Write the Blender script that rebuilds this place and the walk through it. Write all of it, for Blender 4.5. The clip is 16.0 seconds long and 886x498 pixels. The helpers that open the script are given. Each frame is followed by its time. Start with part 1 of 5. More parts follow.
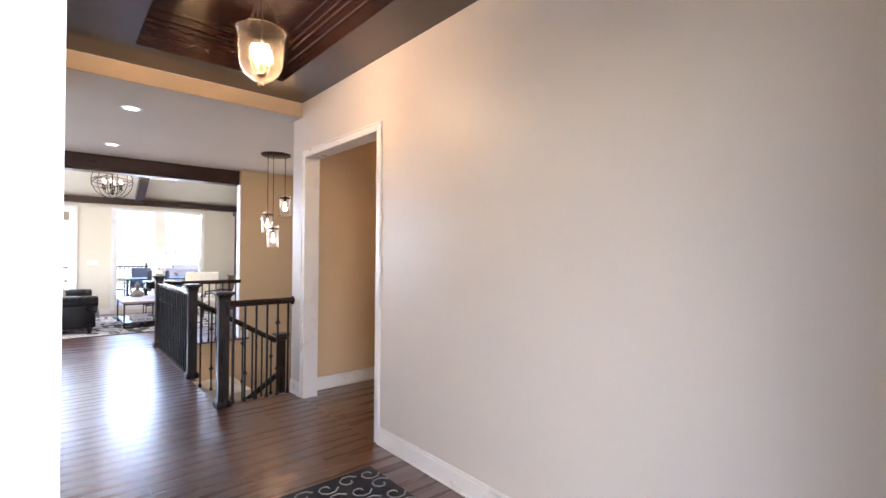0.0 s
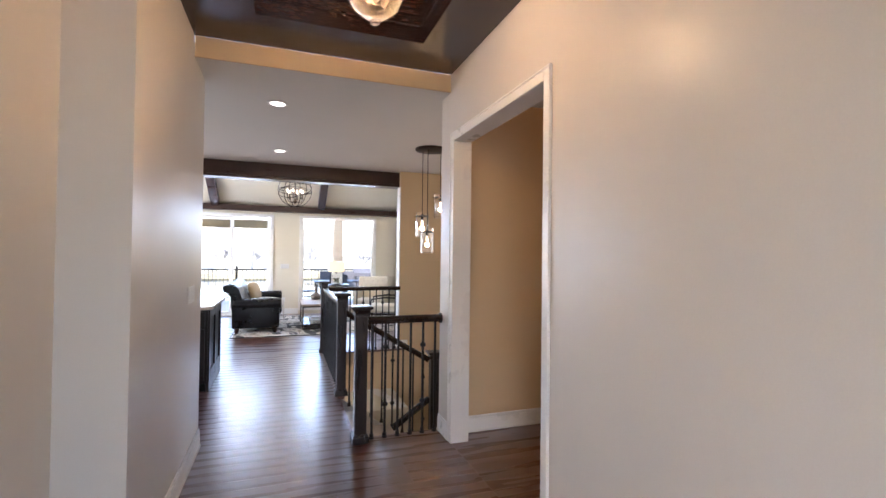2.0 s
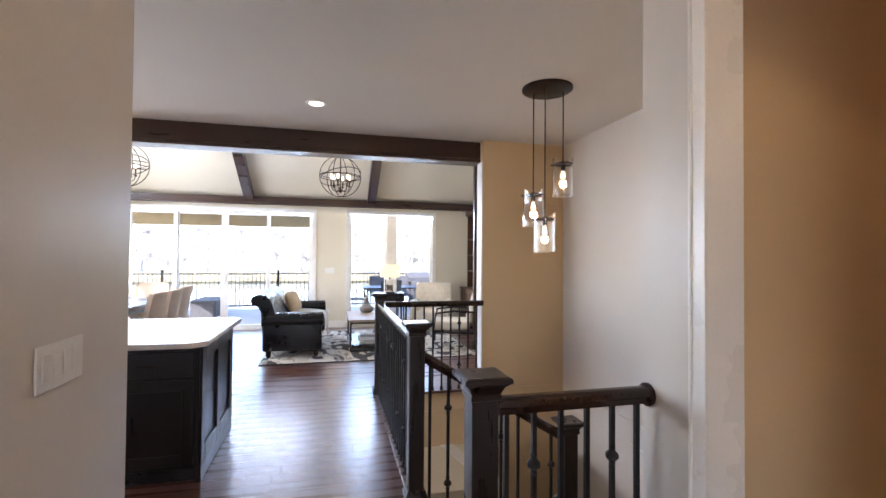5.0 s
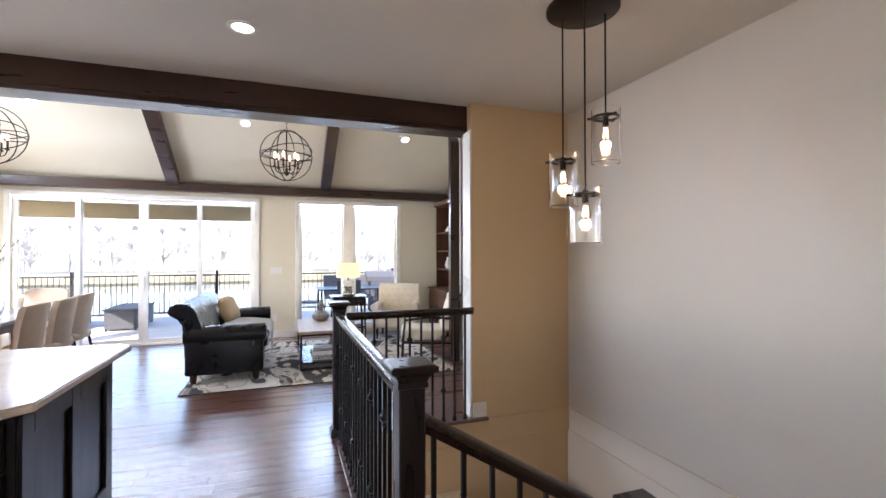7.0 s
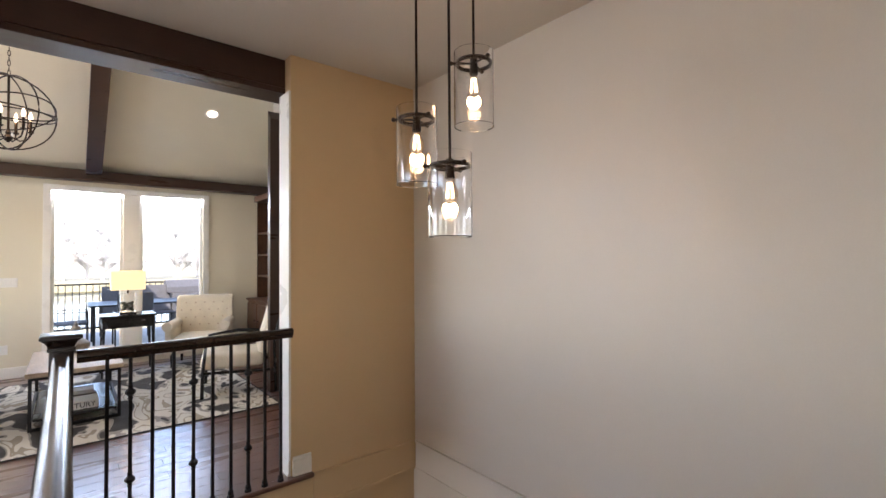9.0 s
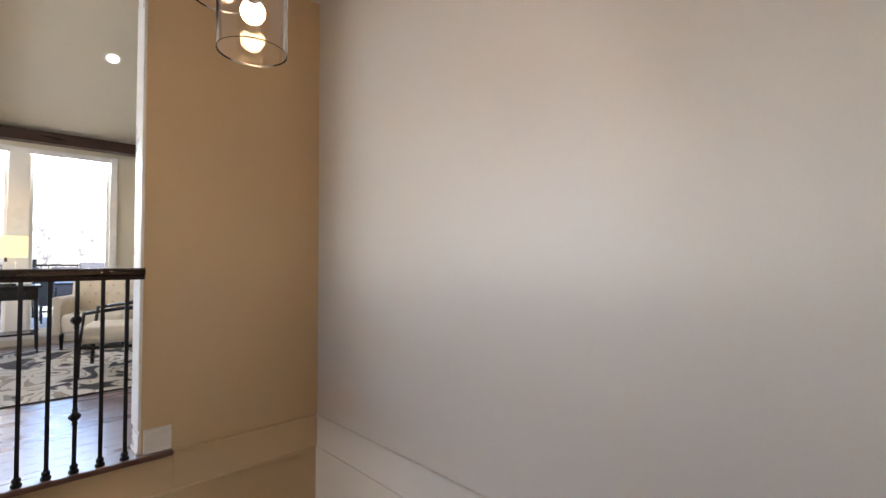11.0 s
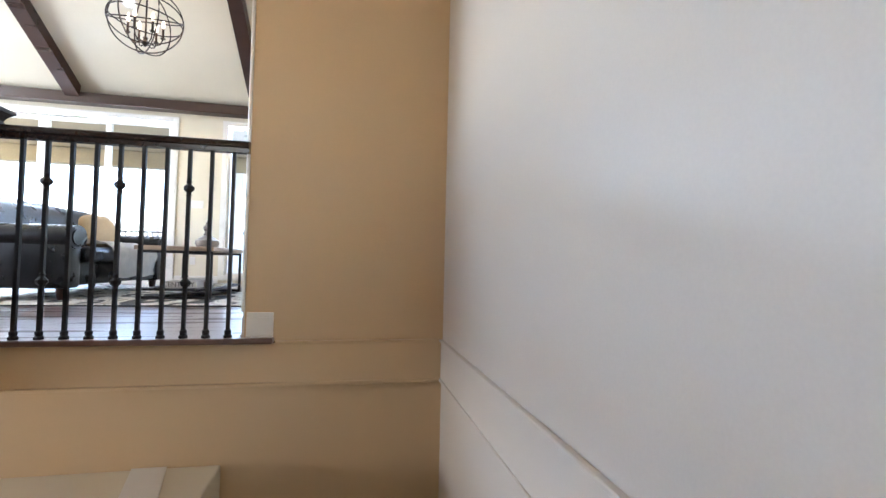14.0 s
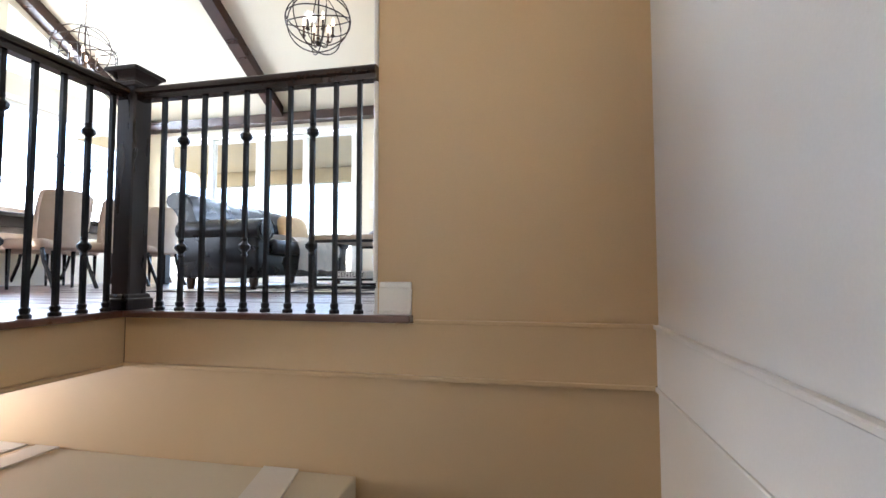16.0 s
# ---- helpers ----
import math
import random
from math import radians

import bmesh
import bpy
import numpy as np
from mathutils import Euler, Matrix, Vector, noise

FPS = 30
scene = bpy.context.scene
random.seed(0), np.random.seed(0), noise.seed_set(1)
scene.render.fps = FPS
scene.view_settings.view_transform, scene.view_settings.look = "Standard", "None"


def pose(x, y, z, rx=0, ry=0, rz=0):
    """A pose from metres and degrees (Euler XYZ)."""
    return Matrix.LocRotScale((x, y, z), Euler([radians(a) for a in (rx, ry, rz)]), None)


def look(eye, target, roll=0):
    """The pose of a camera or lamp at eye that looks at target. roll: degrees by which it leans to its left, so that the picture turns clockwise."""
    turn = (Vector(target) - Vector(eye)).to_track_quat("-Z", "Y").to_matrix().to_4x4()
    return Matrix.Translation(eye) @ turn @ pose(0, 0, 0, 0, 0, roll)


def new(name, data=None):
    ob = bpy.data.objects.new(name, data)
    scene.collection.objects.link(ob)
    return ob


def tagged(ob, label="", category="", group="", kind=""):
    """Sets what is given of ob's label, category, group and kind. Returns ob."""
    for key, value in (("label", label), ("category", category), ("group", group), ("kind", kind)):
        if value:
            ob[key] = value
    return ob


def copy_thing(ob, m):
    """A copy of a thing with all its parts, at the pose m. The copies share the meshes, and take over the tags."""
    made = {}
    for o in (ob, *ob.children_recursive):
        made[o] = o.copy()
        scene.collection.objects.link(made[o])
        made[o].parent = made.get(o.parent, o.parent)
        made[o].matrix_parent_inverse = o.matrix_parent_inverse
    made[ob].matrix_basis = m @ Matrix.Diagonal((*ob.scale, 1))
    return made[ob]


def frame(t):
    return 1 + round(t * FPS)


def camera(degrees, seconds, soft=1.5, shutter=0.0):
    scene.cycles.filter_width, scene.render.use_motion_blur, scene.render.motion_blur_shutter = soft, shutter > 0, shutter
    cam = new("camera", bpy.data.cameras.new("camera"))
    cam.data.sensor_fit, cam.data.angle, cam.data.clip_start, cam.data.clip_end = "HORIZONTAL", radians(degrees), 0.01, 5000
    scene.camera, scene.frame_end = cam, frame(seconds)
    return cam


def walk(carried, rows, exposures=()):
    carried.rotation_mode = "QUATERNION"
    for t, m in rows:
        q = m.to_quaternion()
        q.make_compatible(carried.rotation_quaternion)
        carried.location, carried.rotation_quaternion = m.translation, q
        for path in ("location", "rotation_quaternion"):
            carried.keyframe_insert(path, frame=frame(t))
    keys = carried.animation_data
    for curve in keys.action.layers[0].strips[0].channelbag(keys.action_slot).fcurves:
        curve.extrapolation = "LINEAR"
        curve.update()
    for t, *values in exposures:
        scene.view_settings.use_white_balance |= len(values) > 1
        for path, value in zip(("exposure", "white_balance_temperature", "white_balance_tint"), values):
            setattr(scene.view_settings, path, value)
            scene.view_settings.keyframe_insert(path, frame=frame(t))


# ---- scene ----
cam = camera(89.1, 16.0)
PATH = [
    (0, (0.284, 0.227, 1.481), (1.592, 1.739, 1.497), 0.5),
    (0.5, (0.517, 0.42, 1.509), (1.644, 2.073, 1.505), 0.8),
    (1, (0.694, 0.642, 1.499), (1.639, 2.404, 1.504), 0.8),
    (1.5, (0.824, 0.906, 1.496), (1.611, 2.744, 1.52), 0.9),
    (2, (0.911, 1.184, 1.502), (1.579, 3.069, 1.531), 0.7),
    (2.5, (0.967, 1.488, 1.513), (1.552, 3.401, 1.53), 0.9),
    (3, (0.991, 1.837, 1.496), (1.518, 3.766, 1.511), 0.8),
    (3.5, (1.004, 2.259, 1.517), (1.491, 4.199, 1.534), 0.7),
    (4, (0.995, 2.617, 1.499), (1.465, 4.56, 1.542), 0.5),
    (6.5, (1.036, 4.283, 1.488), (1.61, 6.199, 1.503), -0.1),
    (7, (1.083, 4.517, 1.477), (1.75, 6.402, 1.5), -0.1),
    (7.5, (1.155, 4.755, 1.463), (1.97, 6.581, 1.491), -0.1),
    (8, (1.262, 4.992, 1.463), (2.256, 6.728, 1.494), -0.0),
    (8.5, (1.391, 5.18, 1.461), (2.552, 6.808, 1.504), -0.3),
    (9, (1.532, 5.283, 1.46), (2.813, 6.82, 1.5), -0.4),
    (9.5, (1.671, 5.345, 1.433), (3.035, 6.808, 1.47), -0.0),
    (10, (1.827, 5.387, 1.351), (3.249, 6.793, 1.383), 0.3),
    (12.3, (2.655, 5.44, 0.693), (3.821, 7.063, 0.761), 0.4),
    (12.5, (2.729, 5.468, 0.675), (3.834, 7.135, 0.723), 0.8),
    (13, (2.89, 5.607, 0.517), (3.819, 7.377, 0.566), 0.6),
    (13.5, (3.047, 5.674, 0.449), (3.744, 7.548, 0.496), 0.9),
    (14, (3.212, 5.828, 0.398), (3.61, 7.787, 0.464), 1.3),
    (14.5, (3.259, 6.023, 0.397), (3.424, 8.016, 0.451), 1.4),
    (15, (3.256, 6.187, 0.358), (3.252, 8.186, 0.432), 1.2),
    (15.3, (3.277, 6.354, 0.313), (3.131, 8.348, 0.38), 0.0),
    (15.5, (3.299, 6.424, 0.276), (3.081, 8.41, 0.362), -0.0),
    (16, (3.299, 6.582, 0.169), (2.901, 8.54, 0.27), -0.1),
]
walk(cam, [(t, look(eye, target, roll)) for t, eye, target, roll in PATH],
     exposures=[(0.0, 3.7, 5850, 22), (1.0, 3.35, 5900, 21), (2.0, 3.3, 5900, 21), (4.0, 3.3, 5950, 20), (6.5, 3.05, 6000, 20), (9.0, 2.95, 6550, 20), (10.0, 2.95, 6550, 20), (13.0, 3.52, 5850, 15), (16.0, 3.65, 5800, 14)])

# ---- world, sun, large lights ----
SUN_DIR = Vector((0.50, 0.60, -0.62)).normalized()
world = bpy.data.worlds.new("world")
scene.world = world
world.use_nodes = True
wt = world.node_tree
sky = wt.nodes.new("ShaderNodeTexSky")
sky.sky_type, sky.sun_disc = "NISHITA", False
sky.sun_elevation = math.asin(-SUN_DIR.z)
sky.sun_rotation = math.atan2(-SUN_DIR.x, -SUN_DIR.y)
wt.links.new(sky.outputs[0], wt.nodes["Background"].inputs[0])
wt.nodes["Background"].inputs[1].default_value = 0.14
sun = new("sun", bpy.data.lights.new("sun", "SUN"))
sun.data.energy, sun.data.angle, sun.data.color = 2.4, radians(0.5), (1.0, 0.95, 0.86)
sun.matrix_world = look((0, 0, 20), Vector((0, 0, 20)) + SUN_DIR)


def window_light(eye, target, w, h, power, color=(0.88, 0.94, 1.0)):
    ob = new("window_daylight", bpy.data.lights.new("window_daylight", "AREA"))
    ob.data.shape, ob.data.size, ob.data.size_y, ob.data.energy, ob.data.color = "RECTANGLE", w, h, power, color
    ob.matrix_world = look(eye, target)


window_light((-3.3, 10.8, 1.6), (1.5, 10.0, -0.6), 3.2, 1.6, 14, (0.84, 0.92, 1.0))
window_light((-1.09, 13.05, 2.345), (-1.09, 8, 1.0), 3.3, 0.055, 8, (0.70, 0.84, 1.0))
window_light((1.745, 13.06, 2.362), (1.745, 8, 1.0), 0.74, 0.032, 2.2, (0.70, 0.84, 1.0))
window_light((2.735, 13.06, 2.362), (2.735, 8, 1.0), 0.78, 0.032, 2.2, (0.70, 0.84, 1.0))
window_light((-3.37, 9.95, 3.0), (1.5, 9.95, 3.1), 1.3, 0.6, 4, (0.84, 0.92, 1.0))
window_light((-3.37, 11.6, 3.0), (1.5, 11.6, 3.1), 1.3, 0.6, 4, (0.84, 0.92, 1.0))
# added fill lamp in an unseen kitchen opening
window_light((-3.28, 6.8, 1.6), (1.5, 6.8, -1.6), 1.9, 1.1, 0.25)
# added lamp in an unseen basement opening, brightens the stair ledge
window_light((-0.47, 7.8, -0.42), (1.5, 7.8, -0.7), 0.8, 0.26, 3.2, (1.0, 0.98, 0.94))
window_light((1.2, -0.5, 1.3), (1.4, 8, 1.2), 1.7, 2.3, 1.4, (0.84, 0.92, 1.0))


def bulb_light(at, power, radius=0.03, color=(1.0, 0.70, 0.40)):
    ob = new("bulb_light", bpy.data.lights.new("bulb_light", "POINT"))
    ob.data.energy, ob.data.shadow_soft_size, ob.data.color = power, radius, color
    ob.location = at


def can_beam(at, power, color=(1.0, 0.76, 0.5), aim=None):
    ob = new("downlight_beam", bpy.data.lights.new("downlight_beam", "SPOT"))
    ob.data.energy, ob.data.shadow_soft_size, ob.data.color = power, 0.05, color
    ob.data.spot_size, ob.data.spot_blend = radians(115), 0.8
    ob.matrix_world = look(at, aim or (at[0] + 0.001, at[1], at[2] - 1))


# ---- materials ----
def mat(name, color, rough=0.5, metal=0.0, var=0.08, scale=6.0, fine=60.0, bump=0.05, stretch=(1, 1, 1), spec=0.5, coat=0.0, vary=0.0):
    """Base colour with variation at two scales and a fine relief. vary: difference from piece to piece."""
    m = bpy.data.materials.new(name)
    m.use_nodes = True
    nt = m.node_tree
    n, l = nt.nodes, nt.links
    b = n["Principled BSDF"]
    b.inputs["Roughness"].default_value, b.inputs["Metallic"].default_value = rough, metal
    b.inputs["Specular IOR Level"].default_value, b.inputs["Coat Weight"].default_value = spec, coat
    b.inputs["Coat Roughness"].default_value = max(0.2, rough)
    tc, mp = n.new("ShaderNodeTexCoord"), n.new("ShaderNodeMapping")
    mp.inputs["Scale"].default_value = stretch
    l.new(tc.outputs["Object"], mp.inputs["Vector"])
    a, f = n.new("ShaderNodeTexNoise"), n.new("ShaderNodeTexNoise")
    a.inputs["Scale"].default_value, f.inputs["Scale"].default_value = scale, fine
    a.inputs["Detail"].default_value, f.inputs["Detail"].default_value = 4, 3
    l.new(mp.outputs[0], a.inputs["Vector"])
    l.new(mp.outputs[0], f.inputs["Vector"])
    add = n.new("ShaderNodeMath")
    add.operation = "ADD"
    l.new(a.outputs["Fac"], add.inputs[0])
    l.new(f.outputs["Fac"], add.inputs[1])
    total = add.outputs[0]
    if vary:
        oi, geo = n.new("ShaderNodeObjectInfo"), n.new("ShaderNodeNewGeometry")
        s1, s2, s3 = (n.new("ShaderNodeMath") for _ in range(3))
        l.new(oi.outputs["Random"], s1.inputs[0])
        l.new(geo.outputs["Random Per Island"], s1.inputs[1])
        s2.operation = "FRACT"
        l.new(s1.outputs[0], s2.inputs[0])
        s3.operation = "MULTIPLY_ADD"
        l.new(s2.outputs[0], s3.inputs[0])
        s3.inputs[1].default_value = vary
        l.new(add.outputs[0], s3.inputs[2])
        total = s3.outputs[0]
    mr = n.new("ShaderNodeMapRange")
    mr.inputs["From Min"].default_value, mr.inputs["From Max"].default_value = 0.6, 1.4 + vary
    mr.inputs["To Min"].default_value, mr.inputs["To Max"].default_value = 1 - 2 * var, 1 + 2 * var
    l.new(total, mr.inputs["Value"])
    mul = n.new("ShaderNodeVectorMath")
    mul.operation = "SCALE"
    mul.inputs[0].default_value = color
    l.new(mr.outputs[0], mul.inputs["Scale"])
    l.new(mul.outputs[0], b.inputs["Base Color"])
    if bump:
        bp = n.new("ShaderNodeBump")
        bp.inputs["Strength"].default_value, bp.inputs["Distance"].default_value = bump, 0.01
        l.new(f.outputs["Fac"], bp.inputs["Height"])
        l.new(bp.outputs[0], b.inputs["Normal"])
    rr = n.new("ShaderNodeMapRange")
    rr.inputs["From Min"].default_value, rr.inputs["From Max"].default_value = 0.3, 0.7
    rr.inputs["To Min"].default_value, rr.inputs["To Max"].default_value = max(0.02, rough * 0.82), min(1.0, rough * 1.18)
    l.new(a.outputs["Fac"], rr.inputs["Value"])
    l.new(rr.outputs[0], b.inputs["Roughness"])
    return m


def emitter(name, color, strength):
    m = bpy.data.materials.new(name)
    m.use_nodes = True
    b = m.node_tree.nodes["Principled BSDF"]
    b.inputs["Base Color"].default_value = (*color, 1)
    b.inputs["Emission Color"].default_value, b.inputs["Emission Strength"].default_value = (*color, 1), strength
    return m


def glass(name, rough=0.0, tint=(1, 1, 1), ior=1.45):
    m = bpy.data.materials.new(name)
    m.use_nodes = True
    b = m.node_tree.nodes["Principled BSDF"]
    b.inputs["Base Color"].default_value = (*tint, 1)
    b.inputs["Transmission Weight"].default_value, b.inputs["Roughness"].default_value, b.inputs["IOR"].default_value = 1, rough, ior
    return m


def patterned(name, colors, scale, rough=0.9, stretch=(1, 1, 1), warp=0.6):
    m = mat(name, (1, 1, 1), rough, bump=0.3, fine=220)
    nt = m.node_tree
    n, l = nt.nodes, nt.links
    tc, mp = n.new("ShaderNodeTexCoord"), n.new("ShaderNodeMapping")
    mp.inputs["Scale"].default_value = stretch
    nz, rp = n.new("ShaderNodeTexNoise"), n.new("ShaderNodeValToRGB")
    nz.inputs["Scale"].default_value, nz.inputs["Detail"].default_value, nz.inputs["Distortion"].default_value = scale, 1.0, warp
    rp.color_ramp.interpolation = "CONSTANT"
    els = rp.color_ramp.elements
    while len(els) < len(colors):
        els.new(0.5)
    for e, (p, c) in zip(els, colors):
        e.position, e.color = p, (*c, 1)
    l.new(tc.outputs["Object"], mp.inputs["Vector"])
    l.new(mp.outputs[0], nz.inputs["Vector"])
    l.new(nz.outputs["Fac"], rp.inputs["Fac"])
    l.new(rp.outputs[0], n["Principled BSDF"].inputs["Base Color"])
    return m


M_WALL = mat("satin_wall_paint", (0.64, 0.588, 0.515), 0.38, var=0.015, scale=1.2, fine=160, bump=0.04, spec=0.4)
M_TAN = mat("warm_wall_paint", (0.64, 0.472, 0.28), 0.5, var=0.015, scale=1.2, fine=160, bump=0.04, spec=0.3)
M_CREAM = mat("great_room_paint", (0.72, 0.66, 0.52), 0.5, var=0.015, scale=1.2, fine=160, bump=0.04, spec=0.3)
M_CEIL = mat("ceiling_paint", (0.70, 0.66, 0.60), 0.85, var=0.02, scale=2, fine=90, bump=0.12, spec=0.2)
M_VAULT = mat("vault_paint", (0.76, 0.71, 0.58), 0.8, var=0.02, scale=2, fine=90, bump=0.1, spec=0.2)
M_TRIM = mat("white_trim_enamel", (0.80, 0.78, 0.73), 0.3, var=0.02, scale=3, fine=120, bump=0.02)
M_FLOOR = mat("dark_hardwood", (0.105, 0.036, 0.019), 0.29, var=0.11, scale=2.0, fine=26, bump=0.05, stretch=(0.35, 4, 4), spec=0.8, coat=0.8, vary=0.7)
M_BEAM = mat("stained_beam_wood", (0.036, 0.014, 0.008), 0.32, var=0.12, scale=3, fine=40, bump=0.08, stretch=(0.4, 3, 3))
M_TRAY = mat("dark_tray_wood", (0.030, 0.012, 0.007), 0.22, var=0.2, scale=3, fine=40, bump=0.04, stretch=(0.5, 3, 3), coat=0.25)
M_NEWEL = mat("espresso_wood", (0.016, 0.009, 0.007), 0.30, var=0.10, scale=4, fine=60, bump=0.05, stretch=(4, 4, 0.5))
M_RAIL = mat("espresso_rail_wood", (0.024, 0.012, 0.008), 0.22, var=0.12, scale=4, fine=60, bump=0.05)
M_IRON = mat("black_iron", (0.012, 0.011, 0.011), 0.42, metal=0.4, var=0.2, fine=120, bump=0.08)
M_BRONZE = mat("oil_rubbed_bronze", (0.035, 0.024, 0.018), 0.38, metal=0.8, var=0.2, fine=120, bump=0.05)
M_CAB = mat("espresso_cabinet", (0.011, 0.007, 0.006), 0.33, var=0.25, scale=4, fine=50, bump=0.04, stretch=(3, 3, 0.5))
M_STONE_TOP = mat("pale_stone_top", (0.70, 0.62, 0.54), 0.18, var=0.08, scale=5, fine=70, bump=0.0)
M_CARPET = mat("beige_carpet", (0.50, 0.42, 0.33), 0.95, var=0.12, scale=8, fine=350, bump=0.6, spec=0.1)
M_LEATHER = mat("black_leather", (0.006, 0.006, 0.007), 0.30, var=0.3, scale=7, fine=110, bump=0.15, spec=0.32)
M_CREAMFAB = mat("cream_upholstery", (0.66, 0.58, 0.45), 0.9, var=0.08, scale=6, fine=300, bump=0.3, spec=0.2)
M_BEIGEFAB = mat("beige_upholstery", (0.50, 0.39, 0.29), 0.85, var=0.08, scale=6, fine=300, bump=0.3, spec=0.2)
M_THROW = mat("white_throw", (0.75, 0.70, 0.62), 0.95, var=0.1, scale=9, fine=160, bump=0.6)
M_TOPWOOD = mat("greyed_oak", (0.40, 0.30, 0.21), 0.5, var=0.2, scale=4, fine=50, bump=0.1, stretch=(3, 0.4, 3))
M_BLACK = mat("black_lacquer", (0.010, 0.010, 0.011), 0.25, var=0.2, fine=90, bump=0.02)
M_WICKER = mat("charcoal_wicker", (0.05, 0.05, 0.055), 0.7, var=0.25, scale=20, fine=140, bump=0.6)
M_OUTCUSH = mat("pale_outdoor_cushion", (0.62, 0.62, 0.60), 0.9, var=0.08, fine=200, bump=0.3)
M_BOOKC = mat("walnut_bookcase", (0.10, 0.045, 0.022), 0.4, var=0.25, scale=4, fine=50, bump=0.06, stretch=(3, 3, 0.5))
M_STONE = mat("pale_ledge_stone", (0.52, 0.47, 0.40), 0.85, var=0.2, scale=7, fine=60, bump=0.6, vary=0.8)
M_SHADE = emitter("lit_linen_shade", (1.0, 0.80, 0.42), 0.10)
M_FILAMENT = emitter("hot_filament", (1.0, 0.72, 0.38), 1.4)
M_CANDLE = emitter("lit_candle_bulb", (1.0, 0.78, 0.50), 0.8)
M_BELLBULB = emitter("bright_candle_bulb", (1.0, 0.70, 0.38), 5.0)
M_CANLIT = emitter("lit_downlight_lens", (1.0, 0.90, 0.76), 0.6)
M_GLASS = glass("clear_glass", ior=1.5)
M_SEEDED = glass("seeded_amber_glass", 0.26, (1.0, 0.90, 0.74), 1.25)
M_BULB = glass("thin_bulb_glass", ior=1.06)
M_PANE = glass("window_glass", ior=1.02)
M_DECK = mat("pale_deck_concrete", (0.48, 0.46, 0.43), 0.8, var=0.1, scale=3, fine=50, bump=0.2)
M_GRASS = mat("early_spring_grass", (0.19, 0.17, 0.105), 1.0, var=0.3, scale=0.15, fine=3, bump=0.3)
M_WATER = mat("pond_water", (0.10, 0.13, 0.15), 0.08, var=0.1, scale=0.2, fine=2, bump=0.05)
# bark colour paled to stand in for distance haze
M_BARK = mat("hazed_bark", (0.30, 0.29, 0.28), 0.9, var=0.25, scale=3, fine=20, bump=0.5)
M_SOFFIT = mat("tan_porch_soffit", (0.34, 0.28, 0.18), 0.7, var=0.08, scale=3, fine=40, bump=0.05)
M_SWITCH = mat("switch_plastic", (0.78, 0.76, 0.72), 0.35, var=0.02, bump=0.0)
M_PAPER = mat("white_paper", (0.72, 0.70, 0.66), 0.7, var=0.05, bump=0.02)
M_INK = mat("dark_print", (0.03, 0.03, 0.03), 0.6, var=0.05, bump=0.0)
M_CLAY = mat("grey_glazed_clay", (0.22, 0.19, 0.16), 0.4, var=0.25, scale=9, fine=60, bump=0.1)
M_MOSS = mat("dark_river_pebbles", (0.10, 0.11, 0.08), 0.7, var=0.4, scale=30, fine=120, bump=0.8)
M_PETAL = mat("white_petals", (0.82, 0.80, 0.76), 0.7, var=0.05, bump=0.05)
M_TWIG = mat("brown_twig", (0.14, 0.09, 0.05), 0.8, var=0.2, bump=0.2)
M_PILLOW = mat("tan_pillow_cloth", (0.52, 0.38, 0.22), 0.9, var=0.1, fine=240, bump=0.3)
M_DOORDARK = mat("dark_stained_door", (0.045, 0.022, 0.012), 0.4, var=0.25, scale=3, fine=45, bump=0.05, stretch=(3, 3, 0.4))
M_RUG = patterned("leaf_pattern_rug", [(0.0, (0.05, 0.045, 0.04)), (0.43, (0.30, 0.27, 0.23)), (0.47, (0.66, 0.61, 0.52)), (0.56, (0.36, 0.30, 0.22)), (0.60, (0.64, 0.60, 0.52))], 2.3, stretch=(1.5, 0.8, 1), warp=1.3)
M_MAT_FIELD = mat("black_entry_rug", (0.025, 0.025, 0.028), 0.95, var=0.2, fine=300, bump=0.4)
M_MAT_LINE = mat("grey_scroll_yarn", (0.28, 0.27, 0.25), 0.95, var=0.1, fine=300, bump=0.4)


# ---- mesh tools ----
def box(bm, x0, x1, y0, y1, z0, z1, bev=0.0, seg=1):
    """A box, with its edges rounded by bev."""
    r = bmesh.ops.create_cube(bm, size=1, matrix=Matrix.LocRotScale(((x0 + x1) / 2, (y0 + y1) / 2, (z0 + z1) / 2), None, (abs(x1 - x0), abs(y1 - y0), abs(z1 - z0))))
    if bev:
        es = list({e for v in r["verts"] for e in v.link_edges})
        bmesh.ops.bevel(bm, geom=es, offset=min(bev, 0.45 * min(abs(x1 - x0), abs(y1 - y0), abs(z1 - z0))), segments=seg, affect="EDGES", profile=0.5, clamp_overlap=True)
    return bm


def rod(bm, p, q, r, r2=None, n=8, caps=True):
    p, q = Vector(p), Vector(q)
    d = q - p
    m = Matrix.Translation((p + q) / 2) @ d.to_track_quat("Z", "Y").to_matrix().to_4x4()
    bmesh.ops.create_cone(bm, cap_ends=caps, segments=n, radius1=r, radius2=r if r2 is None else r2, depth=d.length, matrix=m)
    return bm


